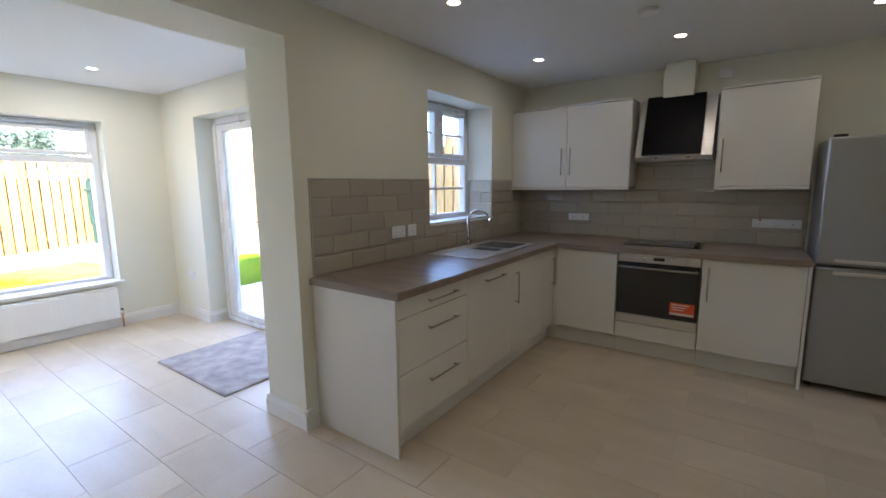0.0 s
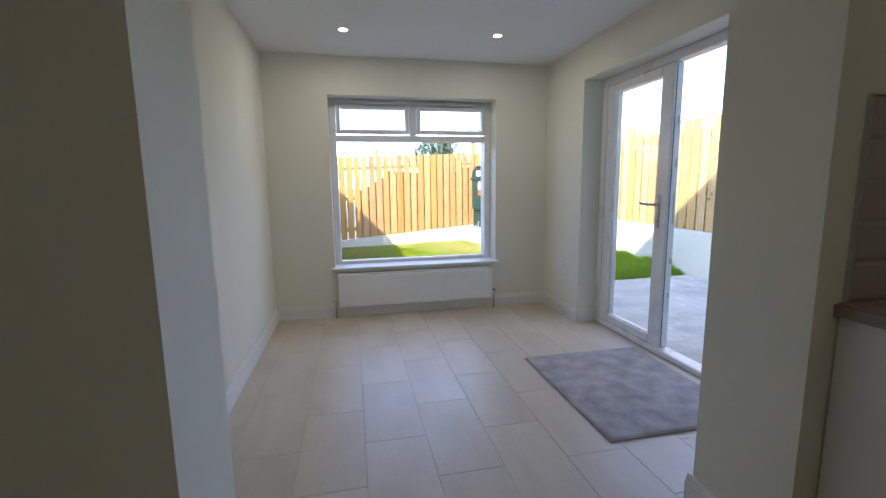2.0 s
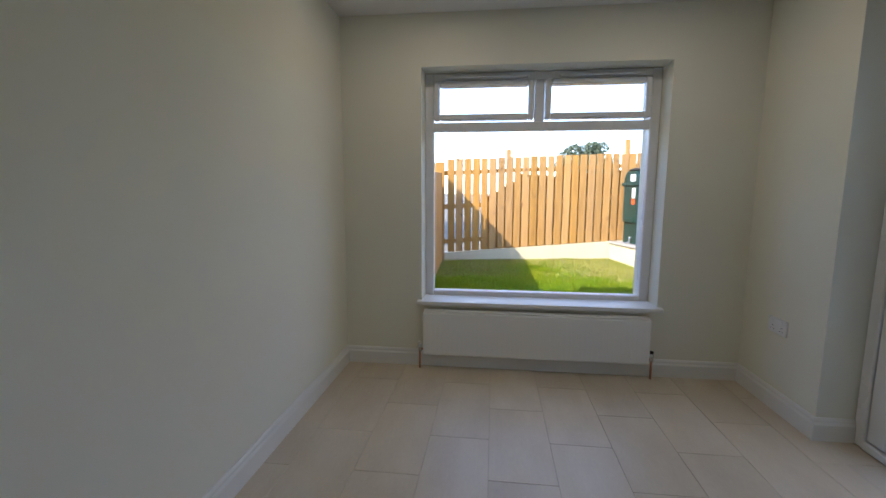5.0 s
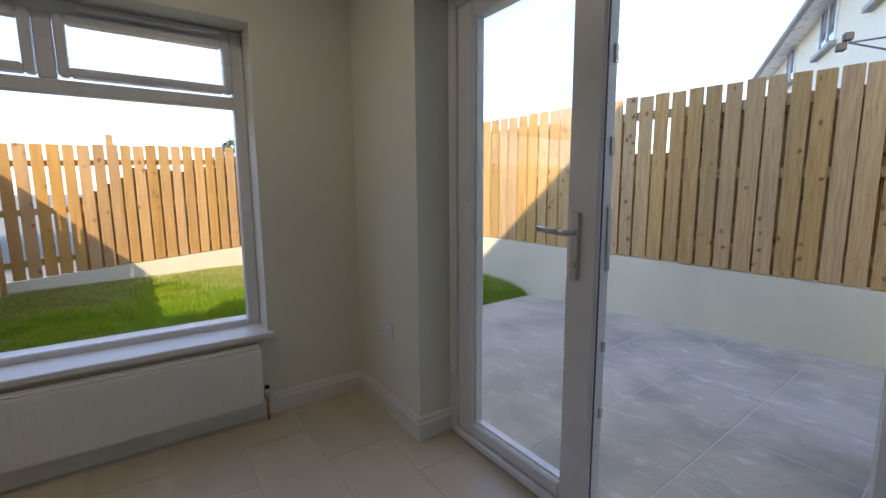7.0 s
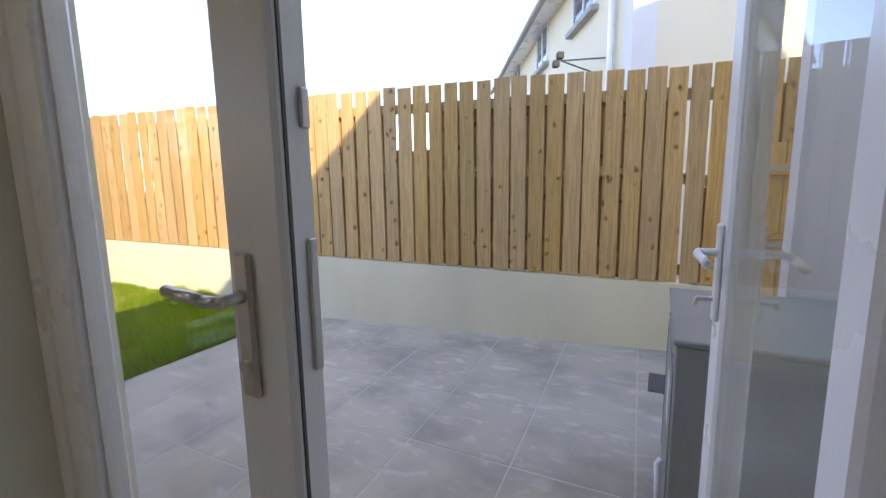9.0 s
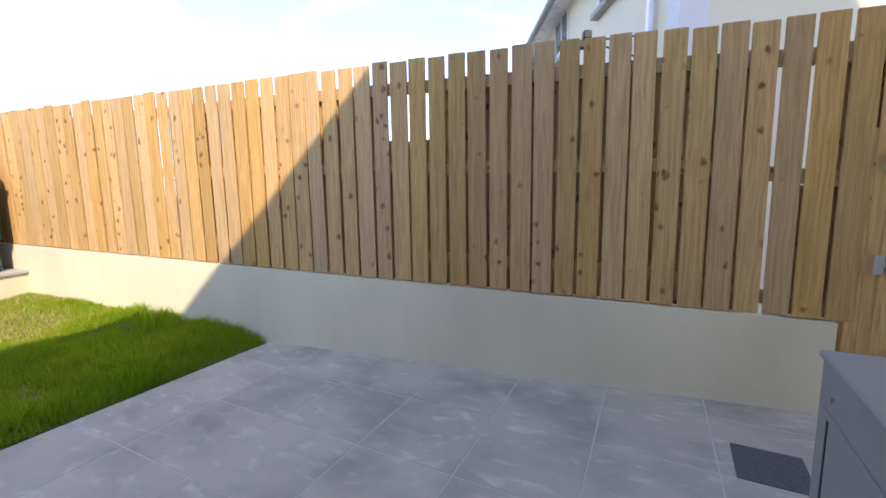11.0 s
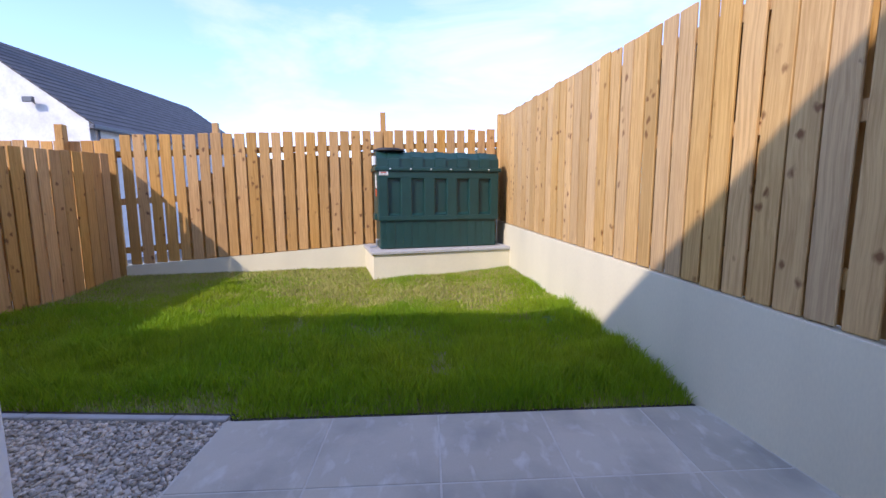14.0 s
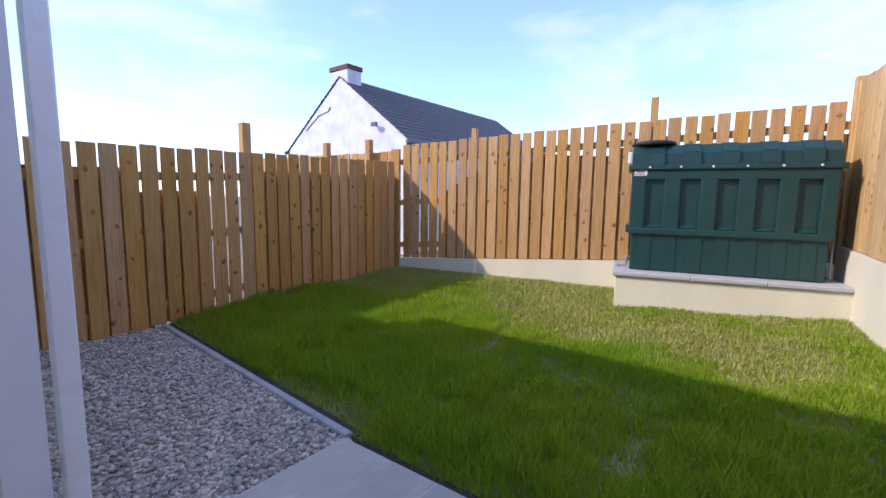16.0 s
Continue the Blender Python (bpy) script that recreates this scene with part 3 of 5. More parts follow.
part("edge_strip", swung(box(0.7205, 0.7245, 0.02, 0.045, 0.10, 2.0)), STEEL, right_leaf, "steel lock strip")

# kitchen window
kw = thing("window_2", "white upvc kitchen window with glazing bars", "window", -2.24, 3.53, 1.12, kind="structure")
part("window_frame", on(kw, frame_ring(-2.27, -2.20, 3.03, 4.03, 1.12, 2.15, 0.05)), UPVC, kw)
part("transom", on(kw, box(-2.27, -2.20, 3.08, 3.98, 1.62, 1.675, 0.005)), UPVC, kw)
part("mullion", on(kw, box(-2.27, -2.20, 3.505, 3.555, 1.675, 2.10, 0.005)), UPVC, kw)
for a, b in ((3.08, 3.505), (3.555, 3.98)):
    sash = part("vent_sash", on(kw, frame_ring(-2.26, -2.185, a + 0.004, b - 0.004, 1.68, 2.095, 0.036)), UPVC, kw)
    part("pane", on(kw, box(-2.236, -2.224, a + 0.03, b - 0.03, 1.71, 2.065)), GLASS, sash, "clear glass").visible_shadow = False
    part("glazing_bar", on(kw, box(-2.245, -2.215, a + 0.038, b - 0.038, 1.88, 1.898)), UPVC, sash)
part("pane", on(kw, box(-2.246, -2.234, 3.07, 3.99, 1.16, 1.63)), GLASS, kw, "clear glass").visible_shadow = False
part("glazing_bar", on(kw, box(-2.255, -2.225, 3.08, 3.98, 1.39, 1.41)), UPVC, kw)
part("glazing_bar", on(kw, box(-2.255, -2.225, 3.515, 3.535, 1.17, 1.62)), UPVC, kw)
part("window_sill", on(kw, box(-2.20, -1.915, 3.025, 4.035, 1.105, 1.125, 0.004)), TRIM, kw, "white sill")
part("trickle_vent", on(kw, box(-2.20, -2.18, 3.2, 3.86, 2.115, 2.14, 0.005)), UPVC, kw)

# ---- garden ground ----
setting("ground", box(-400, 400, -400, 400, -1.2, -0.37), FIELD, "rough ground running to the horizon", "ground")

FA = 8.187
FX, FY = -11.5, 5.279


def along(u, v=0.0):
    """A place u metres along the long fence from its far corner, v out from the wall's face."""
    c, s = math.cos(radians(FA)), math.sin(radians(FA))
    return FX + u * c - v * s, FY + u * s + v * c


def fence_y(x):
    return 6.934 + 0.14388 * x


def ground_z(x, y):
    """Lawn height: level with the paving, rising a little to the back wall."""
    far = max(0.0, min(1.0, (-6.95 - x) / 3.6))
    near_wall = max(0.0, 1 - abs(fence_y(x) - y) / 0.7)
    wob = noise.noise((x * 1.3, y * 1.3, 0.0)) * 0.022 + noise.noise((x * 4.1, y * 4.1, 3.0)) * 0.008
    return -0.295 + 0.21 * far ** 0.8 + 0.05 * near_wall * min(1, far * 4) + wob * min(1.0, far * 6)


def grass_edge(y):
    return -6.885 - 0.04 * (y - 3.02) - 0.01 if y > 3.03 else -6.975 + 0.048 * (y - 3.05)


def back_x(y):
    return -10.55 - 0.1796 * (y + 0.09)


lawn = bmesh.new()
NX, NY = 56, 60
rows_v = []
for j in range(NY + 1):
    y = -0.16 + (6.1 + 0.16) * j / NY
    row = []
    for i in range(NX + 1):
        f = i / NX
        x = grass_edge(y) - 0.02 + f * (back_x(y) - 0.05 - grass_edge(y))
        row.append(lawn.verts.new((x, y, ground_z(x, y))))
    rows_v.append(row)
for j in range(NY):
    for i in range(NX):
        lawn.faces.new([rows_v[j][i], rows_v[j + 1][i], rows_v[j + 1][i + 1], rows_v[j][i + 1]])
setting("lawn_ground", lawn, LAWN, "uneven turf soil with thin and dry patches", "ground", True)

edging = setting("soil_strip", box(-0.055, 0.0, 0.0, 3.10, -0.36, -0.268), SOIL, "strip of bare dark soil along the lawn edge", "ground")
edging.matrix_basis = pose(-7.095, -0.06, 0, 0, 0, -2.75)
strip = setting("soil_strip_patio", box(-0.055, 0.0, 0.0, 2.95, -0.36, -0.270), SOIL, "strip of bare dark soil along the paving", "ground")
strip.matrix_basis = pose(-6.888, 3.02, 0, 0, 0, 2.29)


PLX, PLY, PLA = -10.24, 3.405, 15.6  # front corner of the tank's plinth and its turn


def in_plinth(x, y):
    c, d = math.cos(radians(PLA)), math.sin(radians(PLA))
    return (x - PLX) * c + (y - PLY) * d < -0.03 and (y - PLY) * c - (x - PLX) * d > 0.03


def blades(name, count, lo, hi, keep, material, label, seed):
    rng = np.random.default_rng(seed)
    verts, faces = [], []
    got = 0
    while got < count:
        y = rng.uniform(-0.1, 6.0)
        x = rng.uniform(-11.4, -6.85)
        if x > grass_edge(y) - 0.03 or x < back_x(y) + 0.02 or y > fence_y(x) - 0.01 or in_plinth(x, y):
            continue
        p = keep(x, y, rng)
        if p <= 0:
            continue
        h = rng.uniform(lo, hi) * p
        w = rng.uniform(0.0018, 0.0042)
        a = rng.uniform(0, 2 * math.pi)
        lean = rng.uniform(0.1, 0.75) * h
        b = rng.uniform(0, 2 * math.pi)
        z = ground_z(x, y) - 0.004
        dx, dy = math.cos(a) * w, math.sin(a) * w
        lx, ly = math.cos(b) * lean, math.sin(b) * lean
        k = len(verts)
        verts += [(x - dx, y - dy, z), (x + dx, y + dy, z), (x + dx * 0.8 + lx * 0.35, y + dy * 0.8 + ly * 0.35, z + h * 0.6),
                  (x - dx * 0.8 + lx * 0.35, y - dy * 0.8 + ly * 0.35, z + h * 0.6), (x + lx, y + ly, z + h)]
        faces += [(k, k + 1, k + 2, k + 3), (k + 3, k + 2, k + 4)]
        got += 1
    me = bpy.data.meshes.new(name)
    me.from_pydata(verts, [], faces)
    me.materials.append(material)
    return tagged(new(name, me), label, "grass", kind="stuff")


def lush(x, y, rng):
    d = 0.75 + 0.9 * noise.noise((x * 0.9, y * 0.9, 7.0))
    d += 0.7 * max(0.0, 1 - abs(fence_y(x) - y) / 0.5) * (1 if x > -9.9 else 0.4)
    d += 0.5 * max(0.0, (x + 8.7) / 1.6) * 0.6
    back = 0.35 * noise.noise((x * 1.7, y * 1.7, 11.0))
    d *= 1.0 - 0.55 * max(0.0, min(1.0, (-8.55 - x + back) / 0.9))
    d *= 1.0 + 0.6 * noise.noise((x * 5.0, y * 5.0, 4.0)) + 0.5 * noise.noise((x * 2.2, y * 2.2, 9.0))
    d *= min(1.0, 0.45 + (grass_edge(y) - x) / 0.5)
    if rng.uniform() > d + 0.35:
        return 0
    return max(0.3, min(1.55, d))


def parched(x, y, rng):
    d = max(0.0, min(1.0, (-8.4 - x) / 0.9)) * (0.7 + 0.9 * noise.noise((x * 1.1, y * 1.1, 2.0)))
    d += 0.5 * max(0.0, 1 - (grass_edge(y) - x) / 0.4)
    return 0.8 if rng.uniform() < d else 0


blades("grass", 165000, 0.05, 0.135, lush, BLADE, "long uncut green grass", 4)
blades("dry_grass", 65000, 0.02, 0.07, parched, DRY, "short dry straw-coloured grass", 5)

# gravel bed, its kerb and the paving
setting("gravel_bed", box(-7.02, -5.68, -0.1, 3.06, -0.36, -0.285), PEBBLE, "bed under the gravel", "ground")


def gravel(count, seed):
    rng = np.random.default_rng(seed)
    shapes = []
    for k in range(6):
        bm = bmesh.new()
        bmesh.ops.create_icosphere(bm, subdivisions=1, radius=1.0)
        for v in bm.verts:
            v.co *= 1 + 0.22 * noise.noise(v.co * 1.3 + Vector((k * 9.0, 0, 0)))
        shapes.append((np.array([v.co[:] for v in bm.verts]), [[v.index for v in f.verts] for f in bm.faces]))
        bm.free()
    verts, faces, base = [], [], 0
    for i in range(count):
        y = rng.uniform(-0.06, 3.05)
        x = rng.uniform(-6.915 + 0.048 * (y - 3.05), -5.69)
        v, f = shapes[rng.integers(6)]
        r = rng.uniform(0.008, 0.018)
        s = np.array([r * rng.uniform(0.9, 1.5), r * rng.uniform(0.75, 1.1), r * rng.uniform(0.45, 0.75)])
        e = Euler((rng.uniform(-0.5, 0.5), rng.uniform(-0.5, 0.5), rng.uniform(0, 6.28))).to_matrix()
        pts = (v * s) @ np.array(e).T + (x, y, -0.292 + rng.uniform(0, 0.026))
        verts.append(pts)
        faces += [[a + base for a in q] for q in f]
        base += len(v)
    me = bpy.data.meshes.new("gravel")
    me.from_pydata(np.concatenate(verts).tolist(), [], faces)
    me.materials.append(PEBBLE)
    me.shade_smooth()
    return tagged(new("gravel", me), "loose rounded grey and brown pebbles", "gravel", kind="stuff")


gravel(17000, 8)
kerb = thing("gravel_kerb", "pale concrete edging strip between gravel and lawn", "kerb", -7.07, -0.05, -0.36, -2.75, kind="structure")
km = meshed("kerb_stone", box(-0.025, 0.025, 0.0, 0.905, 0.0, 0.112, 0.006), KERB)
for k in range(4):
    piece("kerb_stone", km, kerb, 0, 0.911 * k, 0, scale=(1, 1 if k < 3 else 0.37, 1))

PX, PY = 0.627, 0.6265
patio = thing("pavement", "grey concrete paving slabs with pale joints", "paving", -6.885, 3.02, -0.26, kind="structure")
bed = bmesh.new()
pts = [(-6.885, 3.02), (-5.68, 3.02), (-5.68, 2.87), (-2.35, 2.87), (-2.35, 5.04), (-1.2, 5.04), (-1.2, 6.9), (-7.0, 5.93)]
bed_v = [bed.verts.new((x, y, -0.2548)) for x, y in pts]
top = bed.faces.new(bed_v)
low = bmesh.ops.extrude_face_region(bed, geom=[top])["geom"]
bmesh.ops.translate(bed, vec=(0, 0, -0.1), verts=[g for g in low if isinstance(g, bmesh.types.BMVert)])
bmesh.ops.recalc_face_normals(bed, faces=bed.faces)
part("mortar_bed", on(patio, bed), MORTAR, patio, "pale mortar joints")


def slab_at(i, j):
    """Corner of the paving grid; the columns run a little askew to the rows."""
    return -6.885 + i * PX - 0.04 * j * PY, 3.02 + j * PY + 0.013 * i * PX


def clip_to(poly, inside, cut):
    out = []
    for a, b in zip(poly, poly[1:] + poly[:1]):
        if inside(a):
            out.append(a)
        if inside(a) != inside(b):
            out.append(cut(a, b))
    return out


def paving_slab(i, j):
    g = 0.0048
    (x0, y0), (x1, y1) = slab_at(i, j), slab_at(i + 1, j + 1)
    xa, ya = slab_at(i + 1, j)
    xb, yb = slab_at(i, j + 1)
    poly = [(x0 + g, y0 + g), (xa - g, ya + g), (x1 - g, y1 - g), (xb + g, yb - g)]
    limits = [lambda p: fence_y(p[0]) - 0.012 - p[1]]
    if j < 0:
        limits += [lambda p: p[1] - 2.885, lambda p: p[0] + 5.675]
    if i >= 7:
        limits += [lambda p: -2.36 - p[0] if p[1] < 5.06 else 1.0]
    for lim in limits:
        def cut(a, b, lim=lim):
            fa, fb = lim(a), lim(b)
            k = fa / (fa - fb)
            return a[0] + k * (b[0] - a[0]), a[1] + k * (b[1] - a[1])
        poly = clip_to(poly, lambda p, lim=lim: lim(p) >= 0, cut)
        if len(poly) < 3:
            return
    bm = bmesh.new()
    up = 0.001 * random.uniform(-1.5, 1.5)
    one = [bm.verts.new((x, y, -0.253 + up)) for x, y in poly]
    f = bm.faces.new(one)
    bm.normal_update()
    if f.normal.z < 0:
        f.normal_flip()
    ext = bmesh.ops.extrude_face_region(bm, geom=[f])["geom"]
    bmesh.ops.translate(bm, vec=(0, 0, -0.02), verts=one)
    bmesh.ops.bevel(bm, geom=[e for e in bm.edges if all(v.co.z > -0.262 + up for v in e.verts)], offset=0.002, segments=1, affect="EDGES")
    bmesh.ops.recalc_face_normals(bm, faces=bm.faces)
    part("paving_slab", on(patio, bm), SLAB, patio)


for i in range(0, 9):
    for j in range(-1, 6):
        if (j >= 0 or i >= 1):
            paving_slab(i, j)

# ---- walls and fences of the garden ----
def top_z(u):
    """Top of the low wall under the long fence, which climbs towards the far corner."""
    x = FX + u * math.cos(radians(FA))
    return 0.43 + (-5.14 - x) * 0.030


low_wall = setting("garden_wall", prism([(0, -0.36), (9.03, -0.36), (9.03, top_z(9.03)), (0, top_z(0))], 0.0, 0.21, "y"), RENDER, "low cream rendered garden wall carrying the long fence", "wall")
low_wall.matrix_basis = pose(FX, FY, 0, 0, 0, FA)

BA = 100.18
back_wall = setting("garden_wall_back", prism([(-0.6, -0.36), (5.50, -0.36), (5.50, 0.42), (3.3, 0.285), (0.0, 0.068), (-0.6, 0.03)], 0.0, 0.18, "y"), RENDER, "low cream rendered wall carrying the back fence", "wall")
back_wall.matrix_basis = pose(-10.55, -0.09, 0, 0, 0, BA)


def picket_mesh(name, w, h, t, material):
    bm = box(-w / 2, w / 2, -t / 2, t / 2, 0, h, 0.004)
    return meshed(name, bm, material)


def picket_fence(name, label, x, y, rz, length, pitch, width, base, top, material, seed, rails, out=1, rear=None, first=None, drop=0.10, rail_h=0.085):
    """Upright boards nailed to rails; out says on which side of the rails the boards face."""
    rng = random.Random(seed)
    ob = thing(name, label, "fence", x, y, 0, rz, kind="structure")
    meshes = [picket_mesh("picket", width * k, 1.0, 0.019, material) for k in (0.95, 1.0, 1.05)]
    u = width / 2 if first is None else first
    while u < length:
        b, t = base(u) + rng.uniform(0, 0.006), top(u) + rng.uniform(-0.010, 0.010)
        piece("picket", rng.choice(meshes), ob, u + rng.uniform(-0.004, 0.004), 0, b, rz=rng.uniform(-0.6, 0.6), ry=rng.uniform(-0.25, 0.25), scale=(1, 1, t - b))
        if rear and rear(u + pitch / 2) > 0:
            piece("rear_board", rng.choice(meshes), ob, u + pitch / 2, out * 0.062, b - 0.005, scale=(1, 1, (t - b - drop) * rear(u + pitch / 2)))
        u += pitch
    for f in rails:
        bm = bmesh.new()
        k = 4
        for i in range(k):
            a, c = length * i / k, length * (i + 1) / k
            za, zc = base(a) + f * (top(a) - base(a)), base(c) + f * (top(c) - base(c))
            sub = prism([(a, za - rail_h / 2), (c, zc - rail_h / 2), (c, zc + rail_h / 2), (a, za + rail_h / 2)], 0.012 * out, 0.05 * out, "y")
            me = bpy.data.meshes.new("tmp")
            sub.to_mesh(me)
            sub.free()
            bm.from_mesh(me)
            bpy.data.meshes.remove(me)
        part("rail", bm, material, ob)
    return ob


def long_rear(u):
    """Height of the boards on the neighbour's side: short or missing at a few gaps."""
    return 0.72 if 5.85 < u < 6.35 else 0 if 8.55 < u < 8.70 else 0.5 if 8.70 < u < 8.86 else 1


fx, fy = along(0, 0.035)
long_fence = picket_fence("side_fence", "tall pale pine picket fence standing on the long garden wall", fx, fy, FA, 10.6, 0.168, 0.144,
                          lambda u: top_z(min(u, 9.03)) + 0.006 if u < 9.1 else -0.2, lambda u: 2.268 - 0.022 * max(0, u - 6.8), WOOD, 3, (0.885, 0.53, 0.125), 1, long_rear, first=-0.029, drop=0.16, rail_h=0.095)
part("end_post", box(-0.09, 0.0, -0.03, 0.06, 0.3, 2.32, 0.006), WOOD, long_fence, "square pine end post")

def back_rear(u):
    """Boards on the far side of the back fence: none next to the corner, some shorter than others."""
    return 0 if u < 0.75 else 0.62 + 0.3 * ((u * 7.3) % 1.0) if u < 1.4 else 0.93 + 0.07 * ((u * 5.1) % 1.0)


def left_rear(u):
    """Boards on next door's side of the dividing fence, missing or short along its middle."""
    return 0 if 1.82 < u < 2.30 else 0.86 if 1.15 < u < 1.82 else 1


back_fence = picket_fence("back_fence", "honey pine picket fence with open gaps at the garden end", -10.57, -0.09, BA, 5.48, 0.163, 0.132,
                          lambda u: 0.072 + 0.0655 * u, lambda u: 1.865 + 0.048 * u - 0.0016 * u * u, WOOD_WARM, 6, (0.86, 0.5, 0.12), 1, back_rear, first=0.1285, drop=0.28)
for u, h in ((1.26, 2.08), (3.64, 2.30)):
    part("post", box(u - 0.04, u + 0.04, 0.05, 0.13, 0.0, h, 0.006), WOOD_WARM, back_fence, "square pine post")
part("corner_board", box(-0.16, 0.0, -0.03, 0.02, -0.1, 1.82, 0.005), WOOD_WARM, back_fence)

LA = 181.6
left_fence = picket_fence("neighbour_fence", "honey pine picket fence dividing the garden from next door", -5.70, 0.0, LA, 4.80, 0.1608, 0.139,
                          lambda u: -0.29 if u < 1.3 else -0.25 + 0.038 * (u - 1.3), lambda u: 1.475 + 0.03 * u, WOOD_WARM, 9, (0.84, 0.5, 0.12), 1, left_rear, first=0.0404, drop=0.20)
part("post", box(2.36 - 0.05, 2.36 + 0.05, 0.05, 0.15, -0.3, 1.88, 0.006), WOOD_WARM, left_fence, "square pine post")

# next door's stretch of the back fence
far_fence = picket_fence("far_fence", "honey pine picket fence behind next door", -10.62, -0.24, BA - 180 - 4, 4.2, 0.168, 0.150,
                         lambda u: 0.0, lambda u: 1.80, WOOD_WARM, 12, (0.86, 0.5, 0.12), -1)
for u, h in ((0.5, 2.0), (1.5, 2.0)):
    part("post", box(u - 0.05, u + 0.05, 0.03, 0.13, 0.0, h, 0.006), WOOD_WARM, far_fence, "square pine post")

# ---- oil tank on its plinth ----
plinth = thing("tank_plinth", "cream rendered plinth with a grey concrete slab top", "plinth", PLX, PLY, 0.0, PLA, kind="structure")
part("plinth_body", box(-1.25, -0.03, 0.03, 2.06, -0.36, 0.242, 0.006), RENDER, plinth)
for a, b in ((0.0, 0.745), (0.749, 1.40), (1.404, 2.075)):
    part("coping_slab", box(-1.25, 0.0, a, b, 0.243, 0.288, 0.008), KERB, plinth, "grey concrete slab")

# ---- dining extension: fittings ----
def shift_to(bm, x, y, z):
    bmesh.ops.translate(bm, vec=(x, y, z), verts=bm.verts)
    return bm


def ring(r0, r1, z0, z1, segs=28):
    """A flat ring with a rounded lip."""
    bm = bmesh.new()
    rows = []
    for k in range(segs):
        c, s = math.cos(2 * math.pi * k / segs), math.sin(2 * math.pi * k / segs)
        rows.append([bm.verts.new((r * c, r * s, z)) for r, z in ((r0, z1), (r0, z0), ((r0 + r1) / 2, z0 - 0.002), (r1, z0 + 0.003), (r1, z1))])
    for a, b in zip(rows, rows[1:] + rows[:1]):
        for i in range(4):
            bm.faces.new([a[i], b[i], b[i + 1], a[i + 1]])
    bmesh.ops.recalc_face_normals(bm, faces=bm.faces)
    return bm


for lx, ly in DOWNLIGHTS:
    lamp = thing("downlight", "round recessed downlight glowing in the white ceiling", "light", lx, ly, CH, group="ceiling downlights")
    part("trim_ring", ring(0.034, 0.046, -0.004, 0.002), TRIM, lamp, "white trim ring", True)
    part("lens", rod(bmesh.new(), (0, 0, -0.003), (0, 0, 0.0), 0.034, 24), SPOT, lamp, "glowing lens")

rad = thing("radiator", "white single panel radiator under the wide window", "radiator", -5.2, 1.15, 0.105)
panel = bmesh.new()
bx(panel, 0.045, 0.085, -0.77, 0.77, 0.0, 0.31, 0.012, 2)
part("panel", panel, RADIATOR, rad)
rib_mesh = meshed("rib", box(0.083, 0.0875, -0.009, 0.009, 0.03, 0.28), RADIATOR)
for k in range(42):
    piece("rib", rib_mesh, rad, 0, -0.72 + k * 0.0351, 0)
part("top_grille", box(0.02, 0.075, -0.765, 0.765, 0.312, 0.322, 0.003), RADIATOR, rad)
for y in (-0.768, 0.76):
    part("side_panel", box(0.015, 0.08, y, y + 0.008, 0.01, 0.312, 0.002), RADIATOR, rad)
for y in (-0.5, 0.5):
    part("wall_bracket", box(0.0, 0.046, y - 0.015, y + 0.015, 0.05, 0.27), RADIATOR, rad)
for y in (-0.795, 0.79):
    pipe = part("feed_pipe", rods([(0.06, y, -0.105), (0.06, y, 0.03), (0.06, y * 0.965, 0.04)], 0.0075, 10), COPPER, rad, "bare copper feed pipe", True)
    part("valve", rod(bmesh.new(), (0.06, y, 0.02), (0.06, y, 0.075), 0.014, 12), CHROME, pipe, "chrome valve", True)
    part("valve_cap", rod(bmesh.new(), (0.06, y, 0.075), (0.06, y, 0.09), 0.012, 12), DARK if y > 0 else TRIM, pipe)


def socket(name, label, x, y, z, rz, w=0.146, h=0.086, gangs=2, red=False):
    """A faceplate; local x runs along the wall and -y faces the room."""
    ob = thing(name, label, "socket", x, y, z, rz)
    part("faceplate", box(-w / 2, w / 2, -0.009, 0.0, -h / 2, h / 2, 0.003), UPVC, ob)
    for k in range(gangs):
        cx = -w / 2 + w * (k + 0.5) / gangs
        for dx, dz, ww, hh in ((0, -0.002, 0.008, 0.004), (-0.011, -0.022, 0.006, 0.004), (0.011, -0.022, 0.006, 0.004)):
            part("pin_slot", box(cx + dx - ww / 2, cx + dx + ww / 2, -0.0098, -0.0085, dz - hh / 2, dz + hh / 2), DARK, ob)
        part("switch", box(cx - 0.007, cx + 0.007, -0.0125, -0.0085, 0.018, 0.034, 0.002), RED if red and k == 0 else UPVC, ob, "red rocker switch" if red and k == 0 else "")
    return ob


socket("wall_socket", "white double power socket low on the cream wall", -4.84, 2.52, 0.49, 0, 0.16, 0.09)

mat_rug = thing("rug", "rectangular mottled grey-brown rug before the french doors", "rug", -3.26, 2.17, 0.0)
rg = bmesh.new()
NR, MR = 54, 46
grid = [[rg.verts.new((-0.525 + 1.05 * i / NR, -0.44 + 0.88 * j / MR, 0.013 + 0.003 * noise.noise((i * 0.6, j * 0.6, 1.0)) + 0.002 * noise.noise((i * 0.1, j * 0.1, 5.0)))) for j in range(MR + 1)] for i in range(NR + 1)]
for i in range(NR):
    for j in range(MR):
        rg.faces.new([grid[i][j], grid[i + 1][j], grid[i + 1][j + 1], grid[i][j + 1]])
edge = [e for e in rg.edges if e.is_boundary]
low = bmesh.ops.extrude_edge_only(rg, edges=edge)["geom"]
for v in low:
    if isinstance(v, bmesh.types.BMVert):
        v.co.z = 0.001
part("woven_top", rg, RUG, mat_rug, "", True)
hem = bmesh.new()
